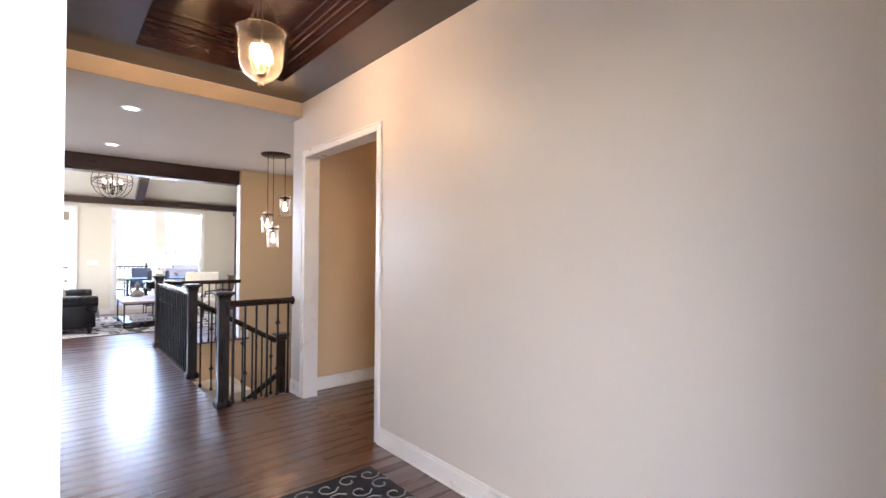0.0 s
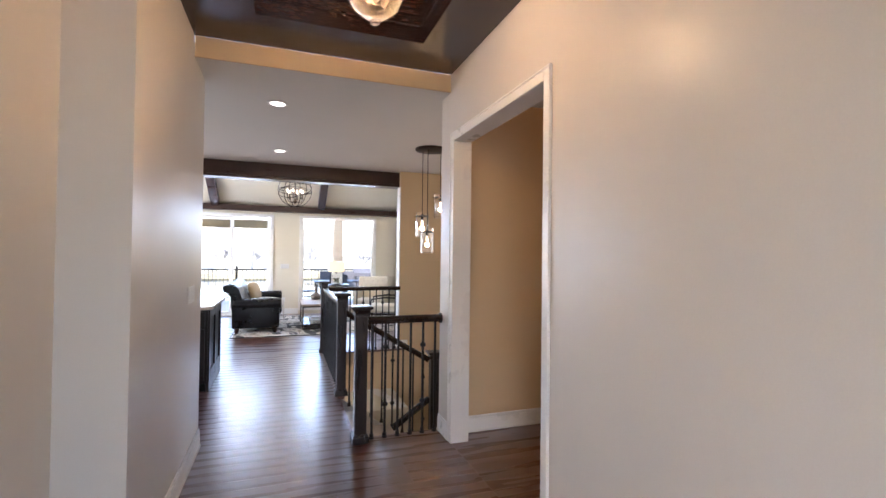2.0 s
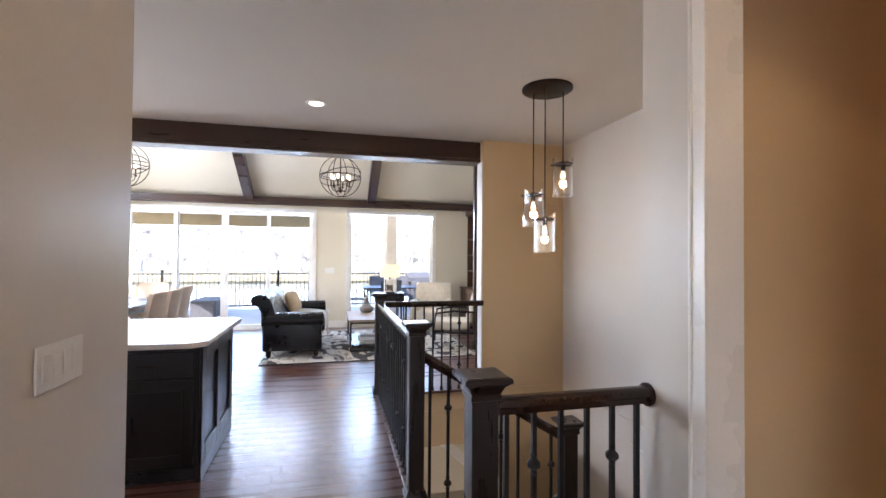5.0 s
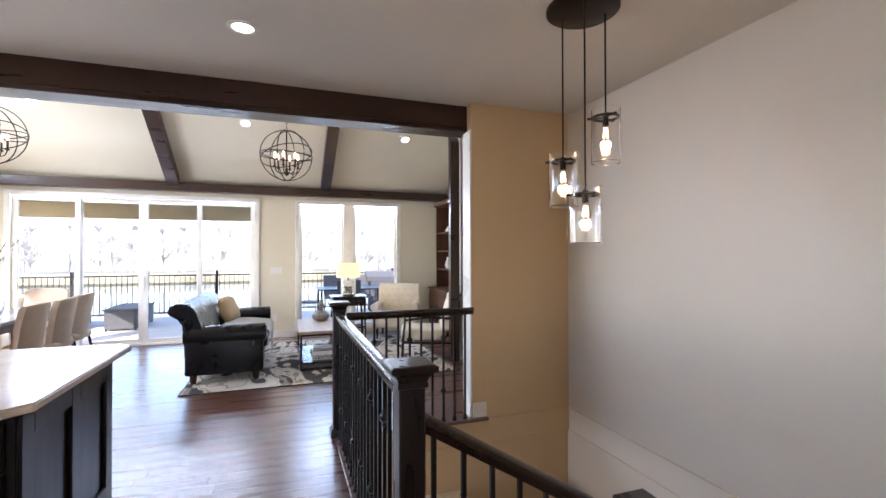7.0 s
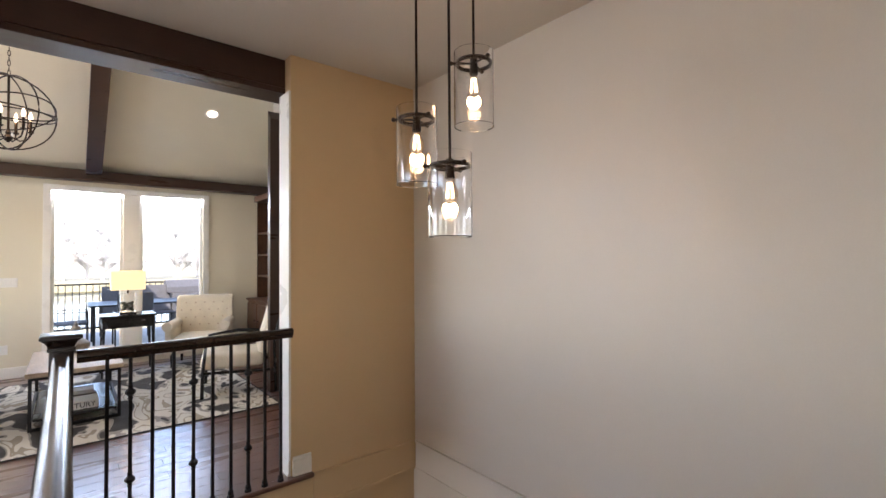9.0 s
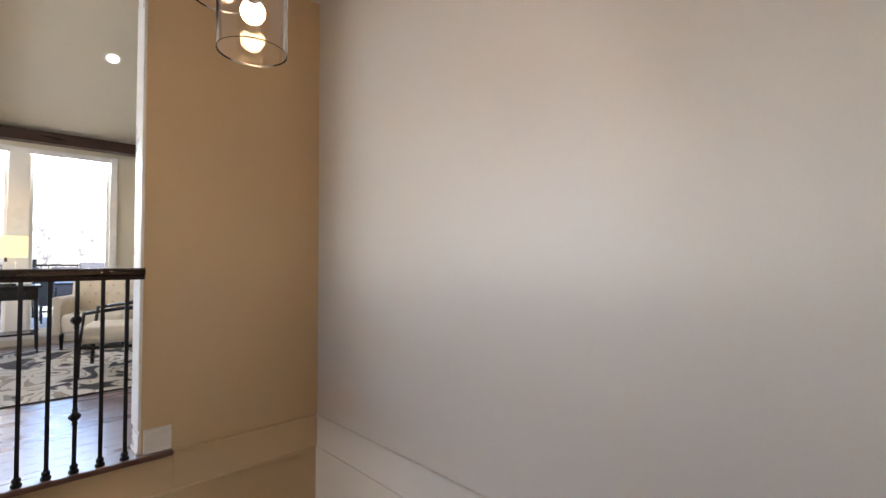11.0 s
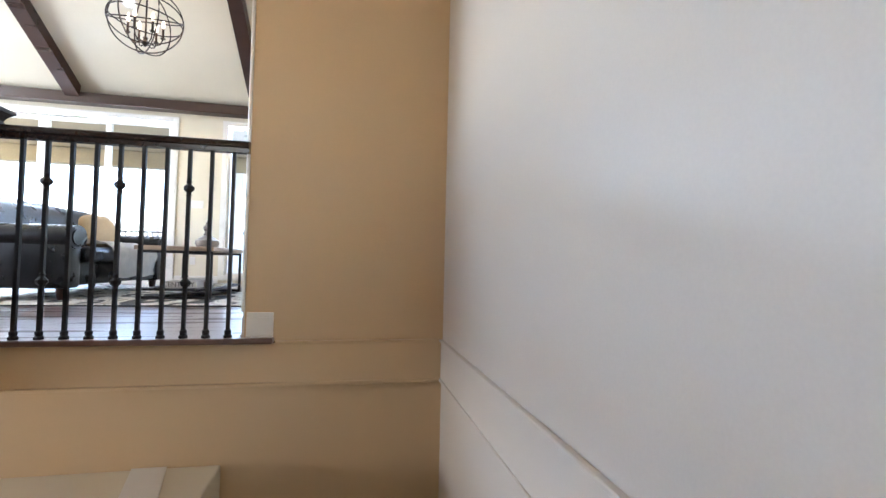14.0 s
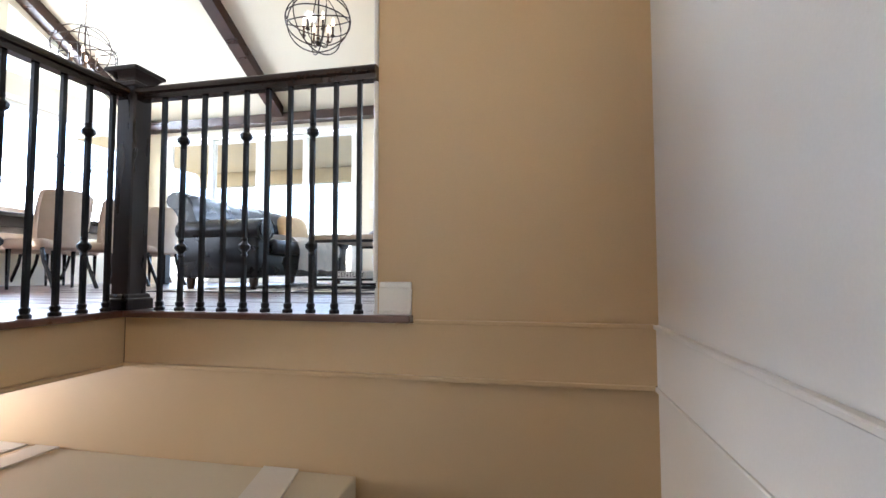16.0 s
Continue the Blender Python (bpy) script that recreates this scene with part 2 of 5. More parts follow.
def tube(bm, pts, r, n=6, closed=False):
    """A bent rod along points."""
    pts = [Vector(p) for p in pts]
    k, rings = len(pts), []
    for i, p in enumerate(pts):
        a, b = (pts[(i - 1) % k], pts[(i + 1) % k]) if closed else (pts[max(i - 1, 0)], pts[min(i + 1, k - 1)])
        m = (b - a).to_track_quat("Z", "Y").to_matrix()
        rings.append([bm.verts.new(p + m @ Vector((r * math.cos(t), r * math.sin(t), 0))) for t in (2 * math.pi * j / n for j in range(n))])
    for i in range(k if closed else k - 1):
        a, b = rings[i], rings[(i + 1) % k]
        if closed and i == k - 1:
            o = min(range(n), key=lambda s: (b[s].co - a[0].co).length)
            b = b[o:] + b[:o]
        for j in range(n):
            bm.faces.new((a[j], a[(j + 1) % n], b[(j + 1) % n], b[j]))
    if not closed:
        bm.faces.new(rings[0][::-1])
        bm.faces.new(rings[-1])
    return bm


def lathe(bm, prof, n=20, at=(0, 0, 0), close=False):
    """Turns a profile of (radius, height) round the upright through at."""
    at, rings = Vector(at), []
    for r, z in prof:
        rings.append([bm.verts.new(at + Vector((r * math.cos(2 * math.pi * j / n), r * math.sin(2 * math.pi * j / n), z))) for j in range(n)])
    for a, b in zip(rings, rings[1:] + ([rings[0]] if close else [])):
        for j in range(n):
            bm.faces.new((a[j], a[(j + 1) % n], b[(j + 1) % n], b[j]))
    if not close:
        bm.faces.new(rings[0][::-1])
        bm.faces.new(rings[-1])
    return bm


def prism(bm, outline, axis, a, b):
    """A flat outline of (u, v) drawn out along an axis from a to b. Axis x: u, v are y, z; y: x, z; z: x, y."""
    put = {"x": lambda u, v, w: (w, u, v), "y": lambda u, v, w: (u, w, v), "z": lambda u, v, w: (u, v, w)}[axis]
    lo, hi = [bm.verts.new(put(u, v, a)) for u, v in outline], [bm.verts.new(put(u, v, b)) for u, v in outline]
    k = len(outline)
    for i in range(k):
        bm.faces.new((lo[i], lo[(i + 1) % k], hi[(i + 1) % k], hi[i]))
    bm.faces.new(lo[::-1])
    bm.faces.new(hi)
    return bm


def part(name, bm, material, parent=None, label="", smooth=False, at=None):
    """Links a bmesh as ONE mesh object under a thing or a part."""
    bmesh.ops.recalc_face_normals(bm, faces=bm.faces)
    me = bpy.data.meshes.new(name)
    bm.to_mesh(me)
    bm.free()
    me.materials.append(material)
    if smooth:
        for p in me.polygons:
            p.use_smooth = True
        me.set_sharp_from_angle(angle=radians(40))
    ob = new(name, me)
    if parent:
        ob.parent = parent
    if at:
        ob.matrix_basis = at
    if label:
        ob["label"] = label
    return ob


def B():
    return bmesh.new()


def thing(name, label, category, at=None, group="", kind=""):
    ob = tagged(new(name), label, category, group, kind)
    ob.empty_display_size = 0.1
    if at is not None:
        ob.matrix_basis = at
    return ob


def structure(name, bm, material, label, category, smooth=False):
    return tagged(part(name, bm, material, smooth=smooth), label, category, kind="structure")


def with_holes_x(bm, x0, x1, y0, y1, z0, z1, holes):
    """A wall that runs along x, with openings (xa, xb, za, zb) in order of x."""
    x = x0
    for xa, xb, za, zb in holes:
        if xa > x:
            box(bm, x, xa, y0, y1, z0, z1)
        if za > z0:
            box(bm, xa, xb, y0, y1, z0, za)
        if zb < z1:
            box(bm, xa, xb, y0, y1, zb, z1)
        x = xb
    if x1 > x:
        box(bm, x, x1, y0, y1, z0, z1)
    return bm


def with_holes_y(bm, x0, x1, y0, y1, z0, z1, holes):
    y = y0
    for ya, yb, za, zb in holes:
        if ya > y:
            box(bm, x0, x1, y, ya, z0, z1)
        if za > z0:
            box(bm, x0, x1, ya, yb, z0, za)
        if zb < z1:
            box(bm, x0, x1, ya, yb, zb, z1)
        y = yb
    if y1 > y:
        box(bm, x0, x1, y, y1, z0, z1)
    return bm


# ---- large structure ----
XL, XR, YF, RIDGE_Y = -3.18, 4.42, 13.035, 10.78
CEIL, TRAY_Z, EAVE, PITCH = 2.855, 3.0, 2.66, 0.56
RIDGE_Z = EAVE + PITCH * (YF - RIDGE_Y)

structure("wall_foyer_east", with_holes_y(B(), 2.2, 2.34, 0.2, 4.88, 0, 3.4, [(3.215, 4.58, 0, 2.465)]), M_WALL, "satin off-white foyer wall with a wide cased opening", "wall")
structure("wall_side_hall_north", box(B(), 2.343, 3.818, 4.74, 4.878, 0, 3.4), M_TAN, "warm tan wall between side hall and stairwell", "wall")
structure("wall_side_hall_east", with_holes_y(B(), 3.82, 3.94, 1.4, 4.88, 0, 3.4, [(3.65, 4.575, 0, 2.46)]), M_TAN, "warm tan end wall of the side hall with a doorway", "wall")
structure("wall_side_hall_south", box(B(), 2.343, 3.82, 2.2, 2.32, 0, 3.4), M_TAN, "warm tan wall closing the side hall", "wall")
structure("ceiling_side_hall", box(B(), 2.343, 3.82, 2.32, 4.678, CEIL, CEIL + 0.1), M_CEIL, "matt off-white side hall ceiling", "ceiling")
structure("wall_pantry", box(B(), 5.3, 5.4, 2.6, 5.2, 0, 3.0), M_WALL, "off-white wall of the unlit room past the side hall", "wall")
b = B()
box(b, 3.94, 5.3, 2.5, 2.6, 0, 3.0)
box(b, 3.862, 5.3, 5.2, 5.3, 0, 3.0)
structure("wall_pantry_sides", b, M_WALL, "off-white side walls of the unlit room", "wall")
structure("ceiling_pantry", box(B(), 3.94, 5.4, 2.5, 5.3, 3.0, 3.1), M_CEIL, "off-white ceiling of the unlit room", "ceiling")
structure("wall_foyer_west", box(B(), -0.09, 0.05, 0.2, 3.4, 0, 3.4), M_WALL, "plain satin off-white foyer wall", "wall")
structure("wall_hall_west", box(B(), -0.09, 0.31, 3.4, 5.12, 0, 3.4), M_WALL, "satin off-white hall wall with a light switch", "wall")
structure("wall_kitchen_south", box(B(), XL, -0.09, 4.98, 5.12, 0, 2.9), M_WALL, "off-white kitchen back wall", "wall")
# mostly unseen; its opening is narrowed to cut sky light in the foyer
structure("wall_entry", with_holes_x(B(), -0.09, 2.34, 0.06, 0.2, 0, 3.4, [(0.17, 1.25, 0, 2.5)]), M_WALL, "off-white wall round the open entry", "wall")
structure("wall_stair_east", box(B(), 3.72, 3.86, 4.88, 8.42, -2.9, 2.9), M_WALL, "tall satin off-white stairwell wall", "wall")
structure("wall_stair_north", box(B(), 2.69, 3.72, 8.28, 8.42, -0.02, 2.9), M_TAN, "warm tan stairwell end wall", "wall")
structure("wall_stair_north_lower", box(B(), -0.4, 3.72, 8.30, 8.42, -2.9, -0.02), M_TAN, "warm tan lower stairwell wall under the landing edge", "wall")
structure("wall_stair_south_lower", box(B(), -0.4, 3.72, 4.74, 4.88, -2.9, -0.02), M_TAN, "tan lower stairwell wall", "wall")
# the opening is unseen, added for the lamp that brightens the ledge
structure("wall_stair_west_lower", with_holes_y(B(), -0.5, -0.4, 4.74, 8.42, -2.9, -0.24, [(7.35, 8.25, -0.58, -0.27)]), M_TAN, "tan wall at the foot of the stairs", "wall")
structure("wall_great_room_north", with_holes_x(B(), XL - 0.14, XR + 0.14, YF, YF + 0.16, 0, 2.95, [(-2.78, 0.60, 0, 2.38), (1.36, 2.13, 0.16, 2.38), (2.33, 3.14, 0.16, 2.38)]), M_CREAM, "pale cream wall with sliding doors and two windows", "wall")
structure("wall_great_room_east", box(B(), XR, XR + 0.14, 8.42, YF, 0, 4.6), M_CREAM, "pale cream great room side wall", "wall")
structure("wall_great_room_south_east", box(B(), 3.86, XR, 8.28, 8.42, 0, 4.6), M_CREAM, "pale cream return wall beside the stairwell", "wall")
# the first opening, on the kitchen side, is unseen and added for fill light
b = with_holes_y(B(), XL - 0.14, XL, 4.98, YF, 0, 2.62, [(5.8, 7.8, 1.05, 2.2), (8.75, 10.55, 0.75, 2.36), (10.75, 12.6, 0.75, 2.36)])
# gable above, with raking windows on both sides of the ridge
def rake(y):
    return EAVE + PITCH * (RIDGE_Y - abs(y - RIDGE_Y) - (2 * RIDGE_Y - YF))
ys = [8.42, 8.95, 10.62, 10.9, 12.55, YF]
for i, (ya, yb) in enumerate(zip(ys, ys[1:])):
    if i in (1, 3):
        m0 = 2.72
        ym = RIDGE_Y if ya < RIDGE_Y < yb else None
        prism(b, [(ya, 2.62), (yb, 2.62), (yb, m0), (ya, m0)], "x", XL - 0.14, XL)
        prism(b, [(ya, max(m0 + 0.02, rake(ya) - 0.28)), (yb, max(m0 + 0.02, rake(yb) - 0.28)), (yb, rake(yb) + 0.2), (ya, rake(ya) + 0.2)], "x", XL - 0.14, XL)
    else:
        out = [(ya, 2.62), (yb, 2.62), (yb, rake(yb) + 0.2)]
        if ya < RIDGE_Y < yb:
            out.append((RIDGE_Y, RIDGE_Z + 0.2))
        prism(b, out + [(ya, rake(ya) + 0.2)], "x", XL - 0.14, XL)
structure("wall_great_room_west", b, M_CREAM, "pale cream gable wall with large and raking windows", "wall")
structure("wall_above_header", box(B(), XL, XR, 8.45, 8.57, CEIL + 0.02, 4.6), M_CREAM, "pale cream wall above the header beam", "wall")

structure("ceiling_hall", box(B(), XL - 0.14, 3.86, 4.68, 8.45, CEIL, CEIL + 0.1), M_CEIL, "lightly textured off-white hall ceiling", "ceiling")
structure("ceiling_drop_face", box(B(), 0.313, 2.197, 4.665, 4.68, CEIL, TRAY_Z), M_TAN, "tan painted step between foyer and hall ceilings", "trim")
b = B()
TX0, TX1, TY0, TY1 = 0.72, 1.82, 0.95, 4.22
box(b, -0.08, TX0, 0.2, 4.664, TRAY_Z, TRAY_Z + 0.06)
box(b, TX1, 2.198, 0.2, 4.664, TRAY_Z, TRAY_Z + 0.06)
box(b, TX0, TX1, 0.2, TY0, TRAY_Z, TRAY_Z + 0.06)
box(b, TX0, TX1, TY1, 4.664, TRAY_Z, TRAY_Z + 0.06)
box(b, TX0 - 0.05, TX1 + 0.05, TY0 - 0.05, TY1 + 0.05, TRAY_Z + 0.30, TRAY_Z + 0.36)
for x0, x1, y0, y1 in ((TX0 - 0.05, TX0, TY0, TY1), (TX1, TX1 + 0.05, TY0, TY1), (TX0, TX1, TY0 - 0.05, TY0), (TX0, TX1, TY1, TY1 + 0.05)):
    box(b, x0, x1, y0, y1, TRAY_Z + 0.06, TRAY_Z + 0.30)
structure("ceiling_foyer_tray", b, M_TRAY, "dark glossy wood tray ceiling over the foyer", "ceiling")
# stepped crown inside the tray
b = B()
for dz, w, h in ((0.10, 0.030, 0.025), (0.125, 0.018, 0.05), (0.175, 0.045, 0.03), (0.205, 0.07, 0.05), (0.255, 0.10, 0.045)):
    z0, z1 = TRAY_Z + dz, TRAY_Z + dz + h
    box(b, TX0, TX0 + w, TY0, TY1, z0, z1, 0.006)
    box(b, TX1 - w, TX1, TY0, TY1, z0, z1, 0.006)
    box(b, TX0 + w, TX1 - w, TY1 - w, TY1, z0, z1, 0.006)
    box(b, TX0 + w, TX1 - w, TY0, TY0 + w, z0, z1, 0.006)
structure("tray_crown_moulding", b, M_TRAY, "dark stepped crown moulding in the tray", "trim")
# vaulted ceiling: two slopes
b = B()
prism(b, [(YF + 0.1, EAVE - 0.056), (RIDGE_Y, RIDGE_Z), (RIDGE_Y, RIDGE_Z + 0.12), (YF + 0.1, EAVE + 0.07)], "x", XL, XR)
prism(b, [(8.57, RIDGE_Z - PITCH * (RIDGE_Y - 8.57)), (RIDGE_Y, RIDGE_Z), (RIDGE_Y, RIDGE_Z + 0.12), (8.57, RIDGE_Z - PITCH * (RIDGE_Y - 8.57) + 0.12)], "x", XL, XR)
structure("ceiling_vault", b, M_VAULT, "warm white vaulted great room ceiling", "ceiling")


def beam(name, bm, label):
    return structure(name, bm, M_BEAM, label, "beam")


beam("header_beam", box(B(), XL, 2.745, 8.385, 8.448, 2.655, CEIL - 0.002, 0.004), "dark stained header beam above the opening")
beam("header_beam_soffit", box(B(), XL, 2.735, 8.38, 8.62, 2.615, 2.653, 0.005), "dark stained underside board of the header beam")
beam("eave_beam", box(B(), XL, XR, YF - 0.18, YF - 0.002, 2.52, 2.66, 0.006), "dark stained beam along the eave wall")
for i, x in enumerate((-3.09, -0.61, 1.79, 4.2)):
    b = B()
    z = lambda y: EAVE + PITCH * (YF - y)
    prism(b, [(YF - 0.16, z(YF - 0.16) + 0.01), (RIDGE_Y, RIDGE_Z + 0.01), (RIDGE_Y, RIDGE_Z - 0.17), (YF - 0.182, z(YF - 0.182) - 0.17)], "x", x - 0.085, x + 0.085)
    beam("rafter_beam_%d" % (i + 1), b, "dark stained box beam on the vaulted ceiling")


def trim(name, bm, label="white painted trim", material=M_TRIM):
    return structure(name, bm, material, label, "trim")


def base_x(bm, x0, x1, y, side, h=0.14):
    """Baseboard along x on a wall face at y; side: the way the face looks."""
    box(bm, x0, x1, min(y, y + side * 0.014), max(y, y + side * 0.014), 0.002, h - 0.025)
    box(bm, x0, x1, min(y, y + side * 0.010), max(y, y + side * 0.010), h - 0.025, h, 0.003)
    box(bm, x0, x1, min(y, y + side * 0.022), max(y, y + side * 0.022), 0.002, 0.018, 0.004)
    return bm


def base_y(bm, y0, y1, x, side, h=0.14):
    box(bm, min(x, x + side * 0.014), max(x, x + side * 0.014), y0, y1, 0.002, h - 0.025)
    box(bm, min(x, x + side * 0.010), max(x, x + side * 0.010), y0, y1, h - 0.025, h, 0.003)
    box(bm, min(x, x + side * 0.022), max(x, x + side * 0.022), y0, y1, 0.002, 0.018, 0.004)
    return bm


trim("baseboard_foyer_east", base_y(B(), 0.2, 3.166, 2.2, -1))
trim("baseboard_hall_west", base_y(B(), 3.40, 5.12, 0.31, 1))
trim("baseboard_foyer_west", base_y(B(), 0.49, 3.385, 0.05, 1))
trim("baseboard_jog", base_x(B(), 0.05, 0.31, 3.4, -1))
trim("baseboard_side_hall", base_x(B(), 2.343, 3.80, 4.74, -1))
trim("baseboard_side_hall_east", base_y(B(), 4.643, 4.735, 3.82, -1))
b = base_x(B(), 0.68, 1.28, YF, -1)
base_x(b, 3.24, XR, YF, -1)
trim("baseboard_great_room_north", b)
b = base_x(B(), 2.70, 2.83, 8.28, -1, 0.13)
base_y(b, 8.285, 8.44, 2.69, -1, 0.13)
trim("baseboard_wall_end", b)
b = base_y(B(), 4.63, 4.88, 2.2, -1)
base_x(b, 2.2, 2.345, 4.88, 1)
trim("baseboard_rail_wall_end", b)


def casing_y(name, x, side, ya, yb, zt, w=0.085):
    """Casing round an opening in a wall face at x, on the side that it looks."""
    b = B()
    for d, t in ((0.0, 0.012), (0.055, 0.020)):
        a0, a1 = min(x, x + side * t), max(x, x + side * t)
        e = w if d else 0.058
        box(b, a0, a1, ya - e, ya - d, 0.002, zt + e, 0.003)
        box(b, a0, a1, yb + d, yb + e, 0.002, zt + e, 0.003)
        box(b, a0, a1, ya - d, yb + d, zt + d, zt + e, 0.003)
    return trim(name, b, "white painted moulded door casing")


casing_y("casing_side_hall_opening", 2.2, -1, 3.235, 4.56, 2.43, 0.068)
b = box(B(), 2.198, 2.345, 3.215, 3.235, 0.002, 2.43)
box(b, 2.198, 2.345, 4.56, 4.58, 0.002, 2.43)
box(b, 2.198, 2.345, 3.215, 4.58, 2.43, 2.463)
trim("jamb_side_hall_opening", b)
casing_y("casing_pantry_door", 3.82, -1, 3.67, 4.555, 2.44)
# painted band round the stairwell at floor level
b = box(B(), 2.842, 3.712, 8.262, 8.278, -0.225, -0.03)
box(b, 1.52, 3.712, 8.27, 8.298, -0.225, -0.03)
box(b, 1.52, 3.705, 8.258, 8.299, -0.243, -0.226, 0.003)
box(b, 2.842, 3.705, 8.256, 8.279, -0.03, -0.015, 0.003)
trim("stair_band_north", b, "tan painted floor band with small mouldings", M_TAN)
b = box(B(), 3.706, 3.719, 4.9, 8.256, -0.225, -0.03)
box(b, 3.698, 3.719, 4.9, 8.256, -0.243, -0.226, 0.003)
box(b, 3.696, 3.719, 4.9, 8.256, -0.03, -0.015, 0.003)
trim("stair_band_east", b, "off-white painted floor band with small mouldings", M_WALL)
b = box(B(), 1.50, 1.515, 6.15, 8.27, -0.225, -0.03)
box(b, 1.50, 1.527, 6.15, 8.27, -0.243, -0.226, 0.003)
trim("stair_band_west", b, "tan painted floor band under the gallery edge", M_TAN)
# window and door casings in the far wall
b = B()
for x0, x1, z0, z1 in ((-2.86, -2.78, 0.002, 2.46), (0.60, 0.68, 0.002, 2.46), (-2.78, 0.60, 2.38, 2.46)):
    box(b, x0, x1, YF - 0.02, YF, z0, z1, 0.003)
trim("casing_sliding_door", b, "white painted door casing")
b = B()
for x0, x1, z0, z1 in ((1.28, 1.36, 0.08, 2.46), (2.13, 2.33, 0.16, 2.38), (3.14, 3.22, 0.08, 2.46), (1.36, 3.14, 2.38, 2.46), (1.36, 3.14, 0.08, 0.16)):
    box(b, x0, x1, YF - 0.02, YF, z0, z1, 0.003)
trim("casing_windows", b, "white painted window casing")
b = box(B(), 2.672, 2.689, 8.272, 8.448, 0.131, 2.605, 0.003)
trim("casing_wall_end", b, "white painted casing on the wall end")


def window_unit(name, axis, a0, a1, z0, z1, at, label, fw=0.055):
    """A framed pane in an opening; axis: the way the wall runs, at: the other coordinate."""
    w = thing(name, label, "window", kind="structure")
    def bar(bm, u0, u1, v0, v1, d=0.06):
        if axis == "x":
            box(bm, u0, u1, at - d / 2, at + d / 2, v0, v1, 0.004)
        else:
            box(bm, at - d / 2, at + d / 2, u0, u1, v0, v1, 0.004)
    b = B()
    bar(b, a0, a0 + fw, z0, z1)
    bar(b, a1 - fw, a1, z0, z1)
    bar(b, a0 + fw, a1 - fw, z1 - fw, z1)
    bar(b, a0 + fw, a1 - fw, z0, z0 + fw)
    part("window_frame", b, M_TRIM, w)
    b = B()
    bar(b, a0 + fw - 0.01, a1 - fw + 0.01, z0 + fw - 0.01, z1 - fw + 0.01, 0.006)
    p = part("pane", b, M_PANE, w, "clear glass pane")
    p.visible_shadow = False
    return w


for i, (a, c) in enumerate(((-2.78, -1.93), (-1.98, -1.09), (-1.09, -0.24), (-0.29, 0.60))):
    window_unit("sliding_door_%d" % (i + 1), "x", a, c, 0.03, 2.375, YF + (0.06 if i in (0, 3) else 0.11), "white framed sliding glass door panel, closed", 0.065)
b = box(B(), -1.115, -1.065, YF + 0.045, YF + 0.075, 0.9, 1.12, 0.008)
tagged(part("sliding_door_handle", b, M_TRIM), "white pull handle on the sliding door", "door handle")
trim("sliding_door_sill", box(B(), -2.78, 0.60, YF + 0.01, YF + 0.155, 0.001, 0.03, 0.004), "pale metal sliding door track", M_TRIM)
window_unit("window_1", "x", 1.36, 2.13, 0.16, 2.38, YF + 0.07, "tall white framed window", 0.035)
window_unit("window_2", "x", 2.33, 3.14, 0.16, 2.38, YF + 0.07, "tall white framed window", 0.035)
window_unit("window_3", "y", 8.75, 10.55, 0.75, 2.36, XL - 0.07, "wide white framed dining window", 0.06)
window_unit("window_4", "y", 10.75, 12.6, 0.75, 2.36, XL - 0.07, "wide white framed dining window", 0.06)
b = B()
for ya, yb in ((8.75, 10.55), (10.75, 12.6)):
    for y0, y1, z0, z1 in ((ya - 0.07, ya, 0.68, 2.43), (yb, yb + 0.07, 0.68, 2.43), (ya, yb, 2.36, 2.43), (ya, yb, 0.68, 0.75)):
        box(b, XL, XL + 0.02, y0, y1, z0, z1, 0.003)
trim("casing_dining_windows", b, "white painted window casing")

# front door, open, with its white jamb
b = box(B(), 0.10, 0.266, 0.30, 0.46, 0.002, 2.5, 0.004)
box(b, 0.10, 0.280, 0.46, 0.475, 0.002, 2.58, 0.004)
box(b, 0.18, 0.287, 0.475, 0.487, 0.002, 2.58, 0.004)
trim("entry_jamb", b, "white painted entry door jamb")
d = thing("door_1", "dark stained door standing open in the unlit room", "door", kind="structure")
part("door_leaf", box(B(), 3.95, 4.78, 4.48, 4.52, 0.01, 2.42, 0.003), M_DOORDARK, d)
b = B()
for z0, z1 in ((0.2, 0.9), (1.05, 1.95)):
    box(b, 4.07, 4.66, 4.472, 4.48, z0, z1, 0.004)
part("door_panel", b, M_DOORDARK, d)

# floors, slab, stairs
b = B()
for x0, x1, y0, y1 in ((-0.09, 2.2, 0.0, 4.88), (2.2, 5.4, 2.3, 4.88), (3.862, 5.4, 4.88, 5.3), (XL, 1.50, 4.88, 8.29), (XL, XR, 8.29, YF + 0.16)):
    box(b, x0, x1, y0, y1, -0.24, -0.016)
FLOOR = structure("floor", b, M_FLOOR, "dark reddish-brown hardwood plank floor", "floor")
b = box(B(), 1.47, 1.545, 6.02, 8.262, -0.026, 0.004, 0.008, 2)
box(b, 1.545, 2.835, 8.225, 8.30, -0.026, 0.004, 0.008, 2)
box(b, 1.56, 2.2, 4.80, 4.9, -0.026, 0.004, 0.008, 2)
trim("gallery_nosing", b, "reddish-brown wooden nosing along the gallery edge", M_FLOOR)
stairs = thing("staircase", "beige carpeted stairs with a turning landing", "stairs", kind="structure")
for i in range(4):
    part("step", box(B(), 1.50 + 0.262 * i, 1.50 + 0.262 * (i + 1) + 0.025, 4.88, 6.10, -0.18 * (i + 1) - 0.2, -0.18 * (i + 1), 0.015, 2), M_CARPET, stairs)
part("landing", box(B(), 2.575, 3.72, 4.88, 6.16, -1.1, -0.90, 0.012, 2), M_CARPET, stairs)
